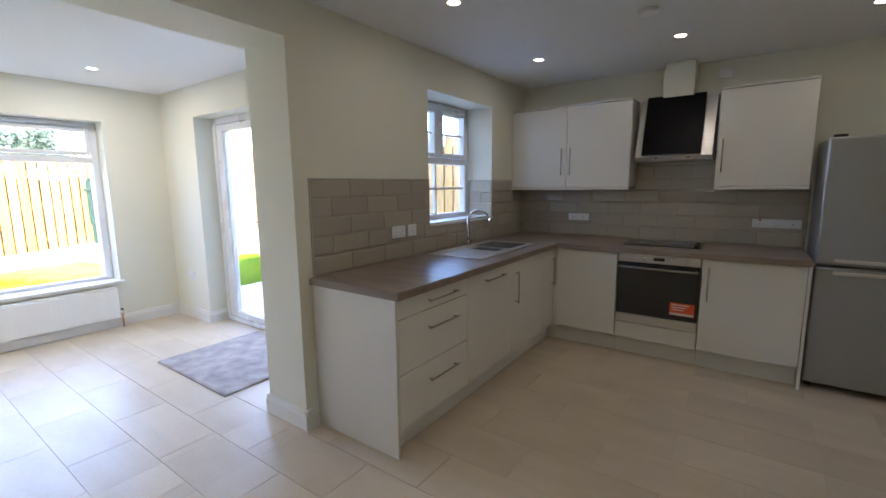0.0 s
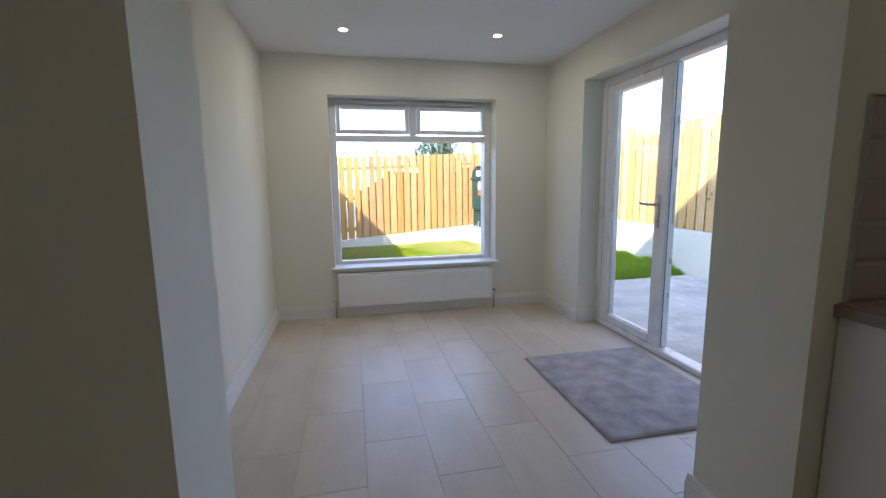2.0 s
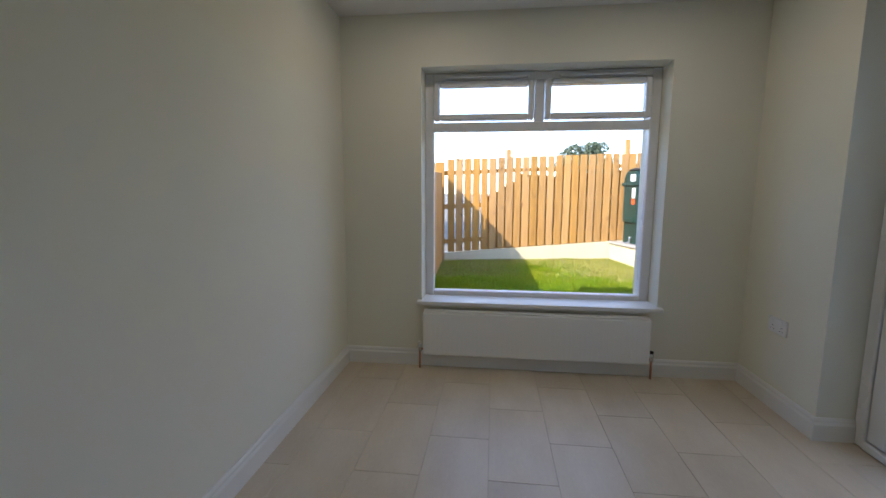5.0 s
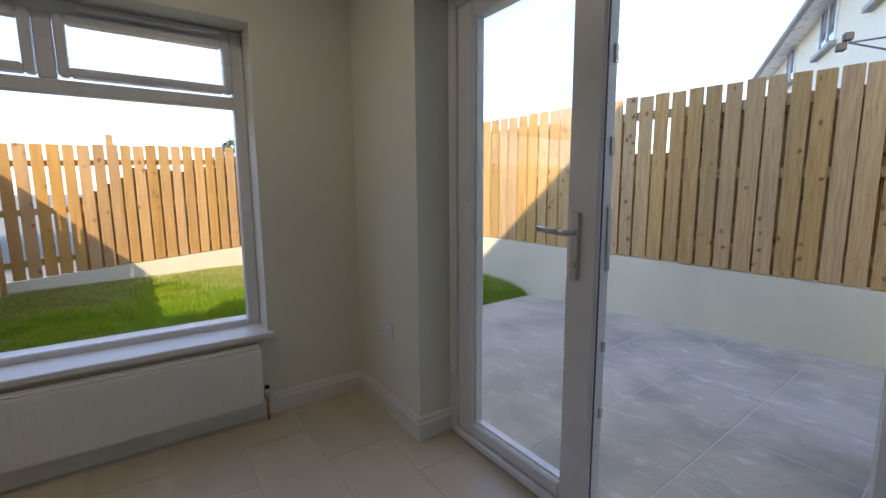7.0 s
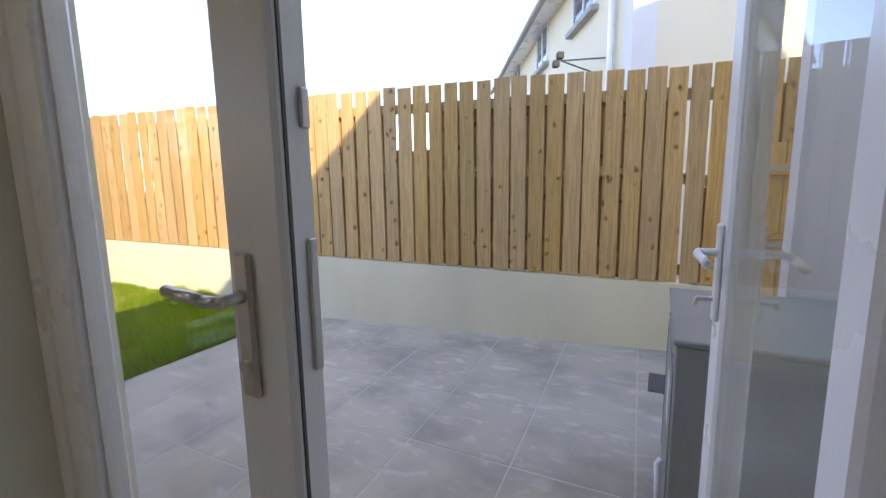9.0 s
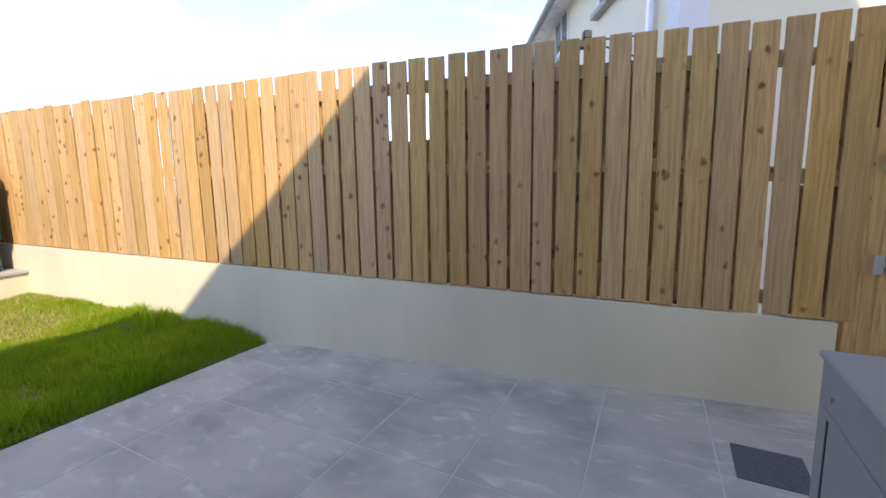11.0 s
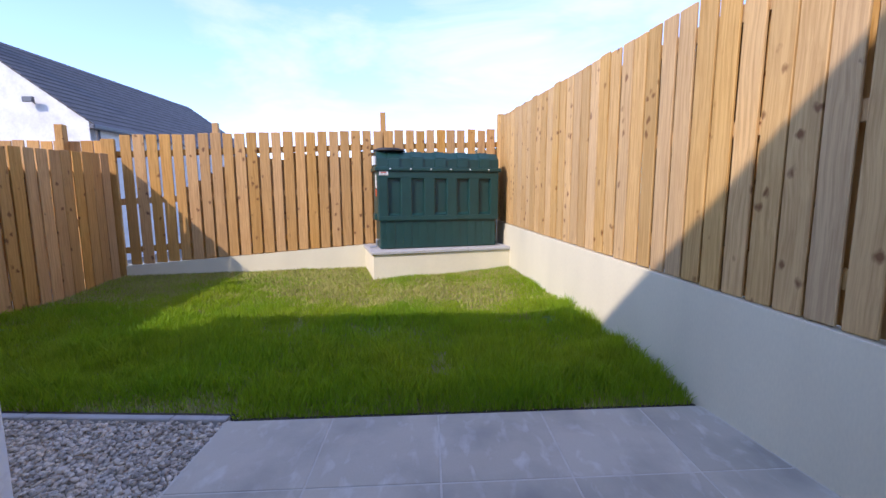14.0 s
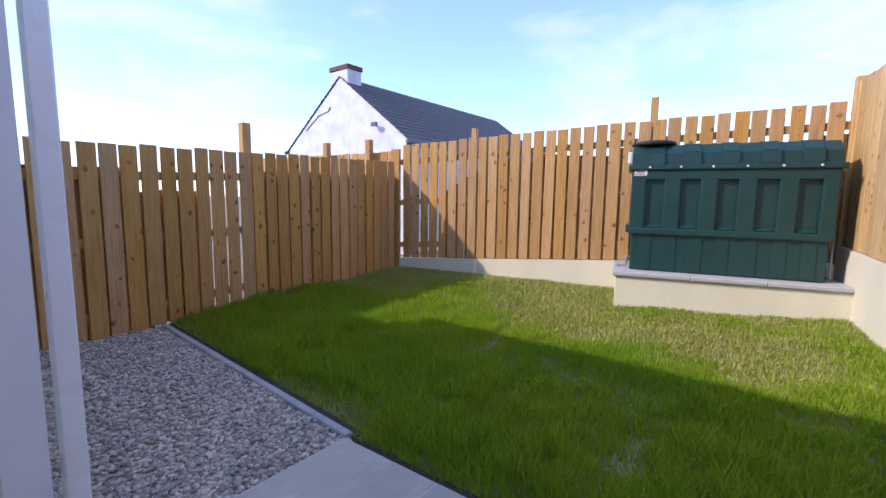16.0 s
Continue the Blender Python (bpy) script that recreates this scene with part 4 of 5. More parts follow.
bx(hem, -0.530, -0.524, -0.445, 0.445, 0.0015, 0.011)
bx(hem, 0.524, 0.530, -0.445, 0.445, 0.0015, 0.011)
bx(hem, -0.524, 0.524, -0.445, -0.439, 0.0015, 0.011)
bx(hem, -0.524, 0.524, 0.439, 0.445, 0.0015, 0.011)
part("bound_edge", hem, RUG, mat_rug)

# ---- kitchen ----
FXK, FYK = -1.285, 4.04  # faces of the two runs of doors


def bar_handle(parent, a, b, out, lift=0.028, r=0.0055):
    """A steel bar handle between two places, standing off along out."""
    a, b, out = Vector(a), Vector(b), Vector(out)
    way = (b - a).normalized() * 0.02
    bm = rod(bmesh.new(), a + out * lift - way * 0.4, b + out * lift + way * 0.4, r, 10)
    rod(bm, a + way * 0.5, a + way * 0.5 + out * lift, r * 0.9, 8)
    rod(bm, b - way * 0.5, b - way * 0.5 + out * lift, r * 0.9, 8)
    part("handle", bm, HANDLE, parent, "brushed steel bar handle", True)


def west_unit(label, y0, y1, fronts, end_panel=False, high=0.869):
    ob = thing("base_cabinet", label, "cabinet", -1.6, (y0 + y1) / 2, 0.0, group="kitchen base units")
    part("carcass", on(ob, box(-1.925, FXK - 0.021, y0 + 0.001, y1 - 0.001, 0.15, high)), CARCASS, ob)
    part("plinth", on(ob, box(-1.9, -1.36, y0 + 0.001, y1 - 0.001, 0.0, 0.148)), CARCASS, ob)
    if end_panel:
        part("end_panel", on(ob, box(-1.925, FXK, y0 - 0.020, y0 - 0.001, 0.0, 0.869, 0.002)), GLOSS, ob)
    for kind, a, b, z0, z1, h in fronts:
        d = part(kind, on(ob, box(FXK - 0.019, FXK, a + 0.002, b - 0.002, z0 + 0.002, z1 - 0.002, 0.0025)), GLOSS, ob)
        if h:
            bm_a, bm_b = h
            pa, pb = (Vector((FXK, *bm_a)) - ob.matrix_basis.translation), (Vector((FXK, *bm_b)) - ob.matrix_basis.translation)
            bar_handle(d, pa, pb, (1, 0, 0))


def north_unit(label, x0, x1, fronts, end_panel=False, low=0.15):
    ob = thing("base_cabinet", label, "cabinet", (x0 + x1) / 2, 4.4, 0.0, group="kitchen base units")
    part("carcass", on(ob, box(x0 + 0.001, x1 - 0.001, FYK + 0.021, 4.735, 0.15, 0.869)), CARCASS, ob)
    part("plinth", on(ob, box(x0 + 0.001, x1 - 0.001, 4.12, 4.7, 0.0, 0.148)), CARCASS, ob)
    if end_panel:
        part("end_panel", on(ob, box(x1 + 0.001, x1 + 0.02, FYK, 4.735, 0.0, 0.869, 0.002)), GLOSS, ob)
    for kind, a, b, z0, z1, h in fronts:
        d = part(kind, on(ob, box(a + 0.002, b - 0.002, FYK, FYK + 0.019, z0 + 0.002, z1 - 0.002, 0.0025)), GLOSS, ob)
        if h:
            (xa, za), (xb, zb) = h
            pa, pb = Vector((xa, FYK, za)) - ob.matrix_basis.translation, Vector((xb, FYK, zb)) - ob.matrix_basis.translation
            bar_handle(d, pa, pb, (0, -1, 0))


west_unit("cream gloss three-drawer base unit at the end of the run", 1.905, 2.565, [
    ("drawer_front", 1.905, 2.565, 0.755, 0.866, ((2.15, 0.81), (2.42, 0.81))),
    ("drawer_front", 1.905, 2.565, 0.455, 0.755, ((2.15, 0.655), (2.42, 0.655))),
    ("drawer_front", 1.905, 2.565, 0.152, 0.455, ((2.15, 0.352), (2.42, 0.352)))], True)
west_unit("cream gloss integrated appliance door with one high handle", 2.565, 3.17, [("door", 2.565, 3.17, 0.152, 0.866, ((2.78, 0.80), (3.04, 0.80)))])
west_unit("cream gloss sink base unit with an upright handle", 3.17, 3.77, [("door", 3.17, 3.77, 0.152, 0.866, ((3.255, 0.54), (3.255, 0.78)))], False, 0.70)
west_unit("cream gloss corner base unit door", 3.77, 4.735, [("door", 3.77, 4.036, 0.152, 0.866, ((3.985, 0.54), (3.985, 0.78)))], False, 0.70)
north_unit("plain cream gloss corner base unit beside the oven", -1.26, -0.742, [("door", -1.262, -0.742, 0.152, 0.866, None)])
north_unit("cream gloss base unit between oven and fridge", -0.138, 0.475, [("door", -0.138, 0.475, 0.152, 0.866, ((-0.09, 0.56), (-0.09, 0.80)))], True)

post = thing("corner_filler", "narrow cream filler post where the two runs meet", "filler panel", -1.28, 4.06, 0.0)
part("post", on(post, box(-1.304, -1.263, 4.038, 4.058, 0.15, 0.868)), GLOSS, post)
part("plinth", on(post, box(-1.36, -1.262, 4.118, 4.14, 0.0, 0.148)), CARCASS, post)
oven = thing("oven", "built-in steel oven with black glass door and orange sticker", "oven", -0.44, 4.4, 0.0)
part("body", on(oven, box(-0.739, -0.141, FYK + 0.022, 4.70, 0.15, 0.868)), CARCASS, oven)
part("filler_panel", on(oven, box(-0.738, -0.142, FYK, FYK + 0.019, 0.152, 0.283, 0.002)), GLOSS, oven, "cream gloss filler panel")
part("plinth", on(oven, box(-0.739, -0.141, 4.12, 4.7, 0.0, 0.148)), CARCASS, oven)
fascia = part("control_panel", on(oven, box(-0.736, -0.144, FYK - 0.004, FYK + 0.02, 0.80, 0.866, 0.003)), STEEL, oven, "brushed steel control panel")
for x in (-0.62, -0.53, -0.33, -0.24):
    part("knob", on(oven, rod(bmesh.new(), (x, FYK - 0.026, 0.833), (x, FYK - 0.003, 0.833), 0.016, 18, 0.018)), STEEL, fascia, "steel knob", True)
part("clock_window", on(oven, box(-0.47, -0.39, FYK - 0.0055, FYK - 0.0035, 0.82, 0.846)), BLACK, fascia)
odoor = part("oven_door", on(oven, box(-0.736, -0.144, FYK - 0.006, FYK + 0.02, 0.365, 0.795, 0.004)), BLACK, oven, "black glass door")
part("steel_edge", on(oven, box(-0.736, -0.144, FYK - 0.006, FYK + 0.02, 0.29, 0.361, 0.003)), STEEL, odoor, "brushed steel strip")
part("inner_window", on(oven, box(-0.66, -0.22, FYK - 0.0075, FYK - 0.0058, 0.43, 0.69, 0.0005)), BLACK, odoor)
bar_handle(odoor, Vector((-0.72, FYK - 0.006, 0.76)) - oven.matrix_basis.translation, Vector((-0.16, FYK - 0.006, 0.76)) - oven.matrix_basis.translation, (0, -1, 0), 0.035, 0.009)
sticker = part("sticker", on(oven, box(-0.335, -0.165, FYK - 0.0085, FYK - 0.0062, 0.405, 0.505)), ORANGE, odoor, "orange energy sticker")
for z in (0.49, 0.47, 0.45):
    part("print_line", on(oven, box(-0.32, -0.19 - (0.5 - z), FYK - 0.0098, FYK - 0.0083, z - 0.004, z + 0.003)), PAPER, sticker, "white printed bar")
part("print_band", on(oven, box(-0.33, -0.17, FYK - 0.0098, FYK - 0.0083, 0.408, 0.425)), PAPER, sticker)

def cut_slab(xs, ys, solid, z0, z1):
    """A level slab over the cells of a plan for which solid(x, y) is true, closed all round."""
    bm = bmesh.new()

    def full(i, k):
        return 0 <= i < len(xs) - 1 and 0 <= k < len(ys) - 1 and solid((xs[i] + xs[i + 1]) / 2, (ys[k] + ys[k + 1]) / 2)

    def face(*pts):
        bm.faces.new([bm.verts.new(p) for p in pts])

    for i in range(len(xs) - 1):
        for k in range(len(ys) - 1):
            if not full(i, k):
                continue
            a, b, c, d = xs[i], xs[i + 1], ys[k], ys[k + 1]
            face((a, c, z1), (b, c, z1), (b, d, z1), (a, d, z1))
            face((a, c, z0), (a, d, z0), (b, d, z0), (b, c, z0))
            for di, dk, p, q in ((-1, 0, (a, c), (a, d)), (1, 0, (b, d), (b, c)), (0, -1, (b, c), (a, c)), (0, 1, (a, d), (b, d))):
                if not full(i + di, k + dk):
                    face((*p, z0), (*q, z0), (*q, z1), (*p, z1))
    bmesh.ops.remove_doubles(bm, verts=bm.verts, dist=0.0005)
    bmesh.ops.recalc_face_normals(bm, faces=bm.faces)
    return bm


SINK_X, SINK_Y = -1.62, 3.38
BOWLS = [(-0.17, 0.17, 0.09, 0.43, 0.17), (-0.10, 0.15, -0.10, 0.06, 0.11)]
top_l = cut_slab([-1.928, SINK_X - 0.20, SINK_X + 0.20, -1.25, 0.497], [1.868, SINK_Y - 0.13, SINK_Y + 0.45, 4.005, 4.738],
                 lambda x, y: (x < -1.25 or y > 4.005) and not (abs(x - SINK_X) < 0.2 and -0.13 < y - SINK_Y < 0.45), 0.87, 0.91)
bmesh.ops.bevel(top_l, geom=[e for e in top_l.edges if len(e.link_faces) == 2 and all(v.co.z > 0.9 for v in e.verts) and e.calc_face_angle() > 1], offset=0.006, segments=2, affect="EDGES")
worktop = tagged(new("worktop", meshed("worktop", top_l, WORKTOP)), "L-shaped taupe-brown wood-grain laminate worktop on the base units", "worktop")

sink = thing("sink", "stainless steel one and a half bowl sink with drainer", "sink", SINK_X, SINK_Y, 0.911)
sxs = sorted({-0.235, 0.235, *(v for q in BOWLS for v in q[:2])})
sys_ = sorted({-0.48, 0.48, *(v for q in BOWLS for v in q[2:4])})
part("rim", cut_slab(sxs, sys_, lambda x, y: not any(a < x < b and c < y < d for a, b, c, d, h in BOWLS), 0.0, 0.006), STEEL, sink)
for a, b, c, d, h in BOWLS:
    bowl = cut_slab([a - 0.002, a, b, b + 0.002], [c - 0.002, c, d, d + 0.002], lambda x, y: not (a < x < b and c < y < d), -h, -0.001)
    bx(bowl, a, b, c, d, -h - 0.003, -h)
    # SILVER is darker than the rim's STEEL: the hollow's shade is put into its colour.
    part("bowl", bowl, SILVER, sink, "sunken steel bowl, darker metal for its shade")
    part("waste", shift_to(ring(0.018, 0.04, -h + 0.001, -h + 0.004, 20), (a + b) / 2, (c + d) / 2, 0), CHROME, sink)
for k in range(7):
    part("drainer_rib", box(-0.15 + k * 0.05, -0.135 + k * 0.05, -0.45, -0.14, 0.006, 0.0095, 0.0015), STEEL, sink)
tap = thing("tap", "chrome swan-neck mixer tap behind the sink", "tap", -1.845, 3.47, 0.911)
part("base", rod(bmesh.new(), (0, 0, 0), (0, 0, 0.05), 0.024, 18), CHROME, tap, "", True)
neck = [(0, 0, 0.05), (0, 0, 0.22)] + [(0.075 - 0.075 * math.cos(a), 0.05 * (1 - math.cos(a)), 0.22 + 0.085 * math.sin(a)) for a in np.linspace(0.2, 3.0, 9)] + [(0.152, 0.10, 0.20)]
part("spout", rods(neck, 0.011, 12), CHROME, tap, "", True)
for s in (-1, 1):
    part("tap_lever", rods([(0, 0.02 * s, 0.035), (0, 0.065 * s, 0.045)], 0.008, 10), CHROME, tap, "", True)

hob = thing("hob", "black ceramic hob set into the worktop over the oven", "hob", -0.455, 4.43, 0.911)
part("glass", box(-0.29, 0.29, -0.205, 0.205, 0.0, 0.006, 0.003), BLACK, hob)
for x, y, r in ((-0.15, 0.08, 0.09), (0.12, 0.09, 0.07), (-0.15, -0.1, 0.07), (0.1, -0.09, 0.09)):
    part("cooking_zone", shift_to(ring(r - 0.003, r, 0.0062, 0.0068, 28), x, y, 0), SILVER, hob)
for y in (-0.12, -0.06, 0.0, 0.06):
    part("control_knob", rod(bmesh.new(), (0.25, y, 0.006), (0.25, y, 0.022), 0.015, 14), DARK, hob, "", True)

hood = thing("cooker_hood", "angled cooker hood, black glass in a steel frame", "cooker hood", -0.44, 4.74, 1.62)
part("body", prism([(-0.005, 0.0), (-0.30, 0.0), (-0.32, 0.03), (-0.14, 0.53), (-0.005, 0.53)], -0.29, 0.285), STEEL, hood)
part("glass_panel", prism([(-0.322, 0.045), (-0.338, 0.05), (-0.170, 0.545), (-0.155, 0.54)], -0.235, 0.205), HOOD_GLASS, hood, "black glass panel")
part("chimney", box(-0.115, 0.115, -0.20, -0.005, 0.53, 0.806, 0.002), CREAM, hood, "cream boxed flue")
for x in (-0.12, 0.12):
    part("button", box(x - 0.01, x + 0.01, -0.335, -0.318, 0.012, 0.026, 0.002), CHROME, hood)


def wall_cabinet(label, x0, x1, doors):
    ob = thing("wall_cabinet", label, "cabinet", (x0 + x1) / 2, 4.735, 1.40, group="kitchen wall units")
    part("carcass", on(ob, box(x0, x1, 4.48, 4.735, 1.40, 2.15, 0.001)), CARCASS, ob)
    part("cornice", on(ob, box(x0, x1, 4.455, 4.735, 2.152, 2.168, 0.004)), GLOSS, ob)
    part("pelmet", on(ob, box(x0 + 0.002, x1 - 0.002, 4.45, 4.475, 1.374, 1.398, 0.003)), CARCASS, ob)
    for a, b, hx in doors:
        d = part("door", on(ob, box(a + 0.002, b - 0.002, 4.458, 4.478, 1.402, 2.148, 0.0025)), GLOSS, ob)
        if hx:
            t = ob.matrix_basis.translation
            bar_handle(d, Vector((hx, 4.458, 1.52)) - t, Vector((hx, 4.458, 1.76)) - t, (0, -1, 0))


wall_cabinet("double-door cream gloss wall cabinet in the corner", -1.928, -0.775, [(-1.928, -1.352, -1.395), (-1.352, -0.775, -1.31)])
wall_cabinet("single-door cream gloss wall cabinet beside the hood", -0.13, 0.465, [(-0.13, 0.465, -0.09)])
for x in (0.18,):
    lamp_u = thing("under_cabinet_light", "small dark round light fitting under the wall cabinet", "light", x, 4.6, 1.40)
    part("housing", rod(bmesh.new(), (0, 0, -0.02), (0, 0, -0.002), 0.035, 20), STEEL, lamp_u, "", True)
    part("lens", rod(bmesh.new(), (0, 0, -0.024), (0, 0, -0.02), 0.026, 20), DARK, lamp_u)

fridge = thing("fridge_freezer", "tall silver fridge freezer standing beside the base units", "fridge", 0.80, 4.42, 0.0)
part("cabinet", on(fridge, box(0.515, 1.085, 4.17, 4.72, 0.03, 1.715, 0.006)), SILVER, fridge)
for z0, z1 in ((0.05, 0.865), (0.88, 1.712)):
    fd = part("door", on(fridge, box(0.508, 1.092, 4.10, 4.165, z0, z1, 0.018, 3)), SILVER, fridge)
    zz = z1 - 0.035 if z1 < 1 else z0 + 0.03
    part("grip", on(fridge, box(0.60, 1.0, 4.092, 4.103, zz - 0.012, zz + 0.012, 0.004)), STEEL, fd)
    if z1 < 1:
        part("sticker", on(fridge, box(0.90, 1.02, 4.0975, 4.0995, 0.72, 0.86)), ORANGE, fd, "orange sticker")
for x in (0.55, 1.05):
    for y in (4.2, 4.68):
        part("foot", on(fridge, rod(bmesh.new(), (x, y, 0.0), (x, y, 0.035), 0.02, 12)), DARK, fridge)
part("top_hinge", on(fridge, box(0.53, 0.60, 4.12, 4.18, 1.7155, 1.73, 0.004)), DARK, fridge)

socket("wall_socket", "white double switched socket on taupe wall tiles", -1.915, 2.64, 1.105, 90)
socket("wall_switch", "white cooker switch beside the double socket", -1.915, 2.79, 1.105, 90, 0.10, 0.086, 1)
socket("wall_socket", "white double socket on the tiled corner wall", -1.30, 4.726, 1.10, 0, 0.21, 0.07, 2)
socket("cooker_switch", "long white cooker control unit with a red switch", 0.305, 4.726, 1.095, 0, 0.32, 0.072, 3, True)
alarm = thing("smoke_alarm", "white round smoke alarm on the kitchen ceiling", "smoke alarm", -0.449, 3.218, CH)
part("base", rod(bmesh.new(), (0, 0, -0.012), (0, 0, 0), 0.055, 24), UPVC, alarm, "", True)
part("cover", rod(bmesh.new(), (0, 0, -0.038), (0, 0, -0.012), 0.036, 24, 0.052), UPVC, alarm, "", True)
vent_box = thing("wall_vent", "small white plastic box high on the kitchen wall", "vent", -0.125, 4.74, 2.325)
part("cover", box(-0.05, 0.05, -0.03, 0, -0.04, 0.04, 0.004), UPVC, vent_box)
for k in range(4):
    part("louvre", box(-0.035, 0.035, -0.032, -0.0295, -0.025 + k * 0.015, -0.019 + k * 0.015), TRIM, vent_box)

# ---- garden things ----
tank = thing("oil_tank", "dark green plastic oil tank with ribbed sides on the plinth", "oil tank", -10.945, 4.285, 0.289, 14.0)
bodyt = bmesh.new()
bx(bodyt, -0.24, 0.225, -0.868, 0.868, 0.0, 0.42, 0.02, 2)
bx(bodyt, -0.255, 0.212, -0.895, 0.895, 0.40, 1.10, 0.022, 2)
part("body", bodyt, TANK, tank)
PANELS = [-0.66 + 0.334 * k for k in range(5)]


SX0, SX1 = 0.20, 0.258  # raised face of the side round its sunken panels
part("upper_band", box(SX0, SX1, -0.893, 0.893, 0.99, 1.098, 0.014, 2), TANK, tank)
part("lower_band", box(SX0, SX1 + 0.004, -0.893, 0.893, 0.40, 0.475, 0.014, 2), TANK, tank)
ends = [-0.892] + [v for p in PANELS for v in (p - 0.088, p + 0.088)] + [0.892]
for a, b in zip(ends[::2], ends[1::2]):
    part("pilaster", box(SX0, SX1 - 0.001, a, b, 0.44, 1.03, 0.016, 2), TANK, tank)
for p in PANELS:
    lip = box(-0.025, 0.025, p - 0.08, p + 0.08, -0.015, 0.015)
    bmesh.ops.transform(lip, matrix=pose((SX0 + SX1) / 2 - 0.012, 0, 0.486, 0, 40, 0), verts=lip.verts)
    part("panel_lip", lip, TANK, tank)
for k in range(7):
    y = -0.72 + k * 0.24
    part("lower_rib", box(0.22, 0.234, y - 0.062, y + 0.062, 0.015, 0.405, 0.007, 2), TANK, tank)
for y in (-0.875, 0.875):
    part("end_foot", box(-0.12, 0.12, y - 0.055, y + 0.055, 0.405, 0.50, 0.02, 2), TANK, tank)
part("rim", box(-0.28, 0.282, -0.93, 0.93, 1.092, 1.148, 0.016, 3), TANK, tank)
lid = part("lid", prism([(0.243, 1.14), (0.236, 1.265), (0.125, 1.362), (-0.14, 1.366), (-0.235, 1.265), (-0.245, 1.14)], -0.895, 0.895, "y"), TANK, tank)
for p in PANELS:
    rb_ = prism([(0.272, 1.14), (0.258, 1.275), (0.135, 1.372), (-0.15, 1.378), (-0.255, 1.275), (-0.272, 1.14)], p - 0.085, p + 0.085, "y")
    bmesh.ops.bevel(rb_, geom=rb_.edges[:], offset=0.012, segments=2, affect="EDGES")
    part("lid_rib", rb_, TANK, lid)
cap = rod(bmesh.new(), (0, 0, 0), (0, 0, 0.028), 0.23, 32, 0.22)
rod(cap, (0, 0, 0.028), (0, 0, 0.042), 0.19, 32, 0.17)
part("filler_cap", shift_to(cap, 0.0, -0.69, 1.376), DARK, tank, "black round filler cap", True)
for k in range(6):
    part("rivet", shift_to(rod(bmesh.new(), (0, 0, 0), (0.006, 0, 0), 0.011, 10), 0.281, -0.72 + k * 0.29, 1.122), PAPER, tank)
lab = part("label", box(0.2585, 0.2605, -0.87, -0.745, 1.035, 1.088), PAPER, tank, "white printed label")
part("print_line", box(0.2606, 0.2616, -0.845, -0.77, 1.066, 1.080), RED, lab)
part("print_line", box(0.2606, 0.2616, -0.86, -0.765, 1.046, 1.055), DARK, lab)
for z, h, m in ((0.86, 0.19, PAPER), (0.745, 0.10, ORANGE)):
    part("label", box(0.04, 0.15, -0.8985, -0.8960, z, z + h), m, tank, "paper notice on the tank's end")
part("gauge", box(0.04, 0.16, -0.945, -0.90, 1.17, 1.30, 0.012, 2), PAPER, tank, "white level gauge")
part("outlet_valve", rods([(0.05, -0.82, 0.12), (0.05, -0.90, 0.12), (0.05, -0.90, 0.03), (0.05, -1.0, 0.02)], 0.014, 10), ZINC, tank)
part("oil_line", rods([(0.05, 0.89, 0.50), (0.05, 0.95, 0.48), (0.05, 0.955, 0.02)], 0.009, 8), ZINC, tank)

boiler = thing("outdoor_boiler", "waist-high grey steel boiler casing standing on the patio", "boiler", -2.72, 4.38, -0.253)
part("casing", box(-0.34, 0.36, -0.43, 0.43, 0.02, 0.935, 0.006), BOILER, boiler)
part("top_cover", box(-0.35, 0.365, -0.44, 0.44, 0.936, 0.958, 0.006), BOILER, boiler)
part("front_panel", box(-0.346, -0.339, -0.38, 0.38, 0.10, 0.80, 0.002), BOILER, boiler)
part("base_rail", box(-0.33, 0.35, -0.42, 0.42, 0.0, 0.019), DARK, boiler)
for y in (-0.3, 0.3):
    part("screw", shift_to(rod(bmesh.new(), (-0.349, 0, 0), (-0.339, 0, 0), 0.008, 10), 0, y, 0.85), ZINC, boiler)
part("notice", box(-0.3485, -0.3465, -0.25, -0.12, 0.52, 0.72), PAPER, boiler, "white printed notice")
part("seam", box(-0.3478, -0.3462, 0.30, 0.315, 0.12, 0.78), DARK, boiler)
part("overflow_pipe", rods([(-0.36, -0.33, 0.42), (-0.375, -0.34, 0.40), (-0.365, -0.35, 0.2), (-0.345, -0.36, 0.18)], 0.012, 8), UPVC, boiler, "white plastic overflow pipe", True)
part("pipe_joint", shift_to(rod(bmesh.new(), (0, 0, 0), (0, 0, 0.05), 0.02, 12), -0.365, -0.35, 0.14), COPPER, boiler, "brass joint", True)

drain = thing("drain_cover", "square cast iron drain cover let into the paving", "drain cover", -2.985, 5.745, -0.253)
part("plate", box(-0.165, 0.165, -0.17, 0.17, -0.004, 0.006, 0.003), IRON, drain)
sm = meshed("tread_stud", box(-0.012, 0.012, -0.009, 0.009, 0.0, 0.004, 0.001), IRON)
for i in range(9):
    for j in range(10):
        piece("tread_stud", sm, drain, -0.14 + i * 0.035, -0.146 + j * 0.0325, 0.0055, rz=45 if (i + j) % 2 else -45)

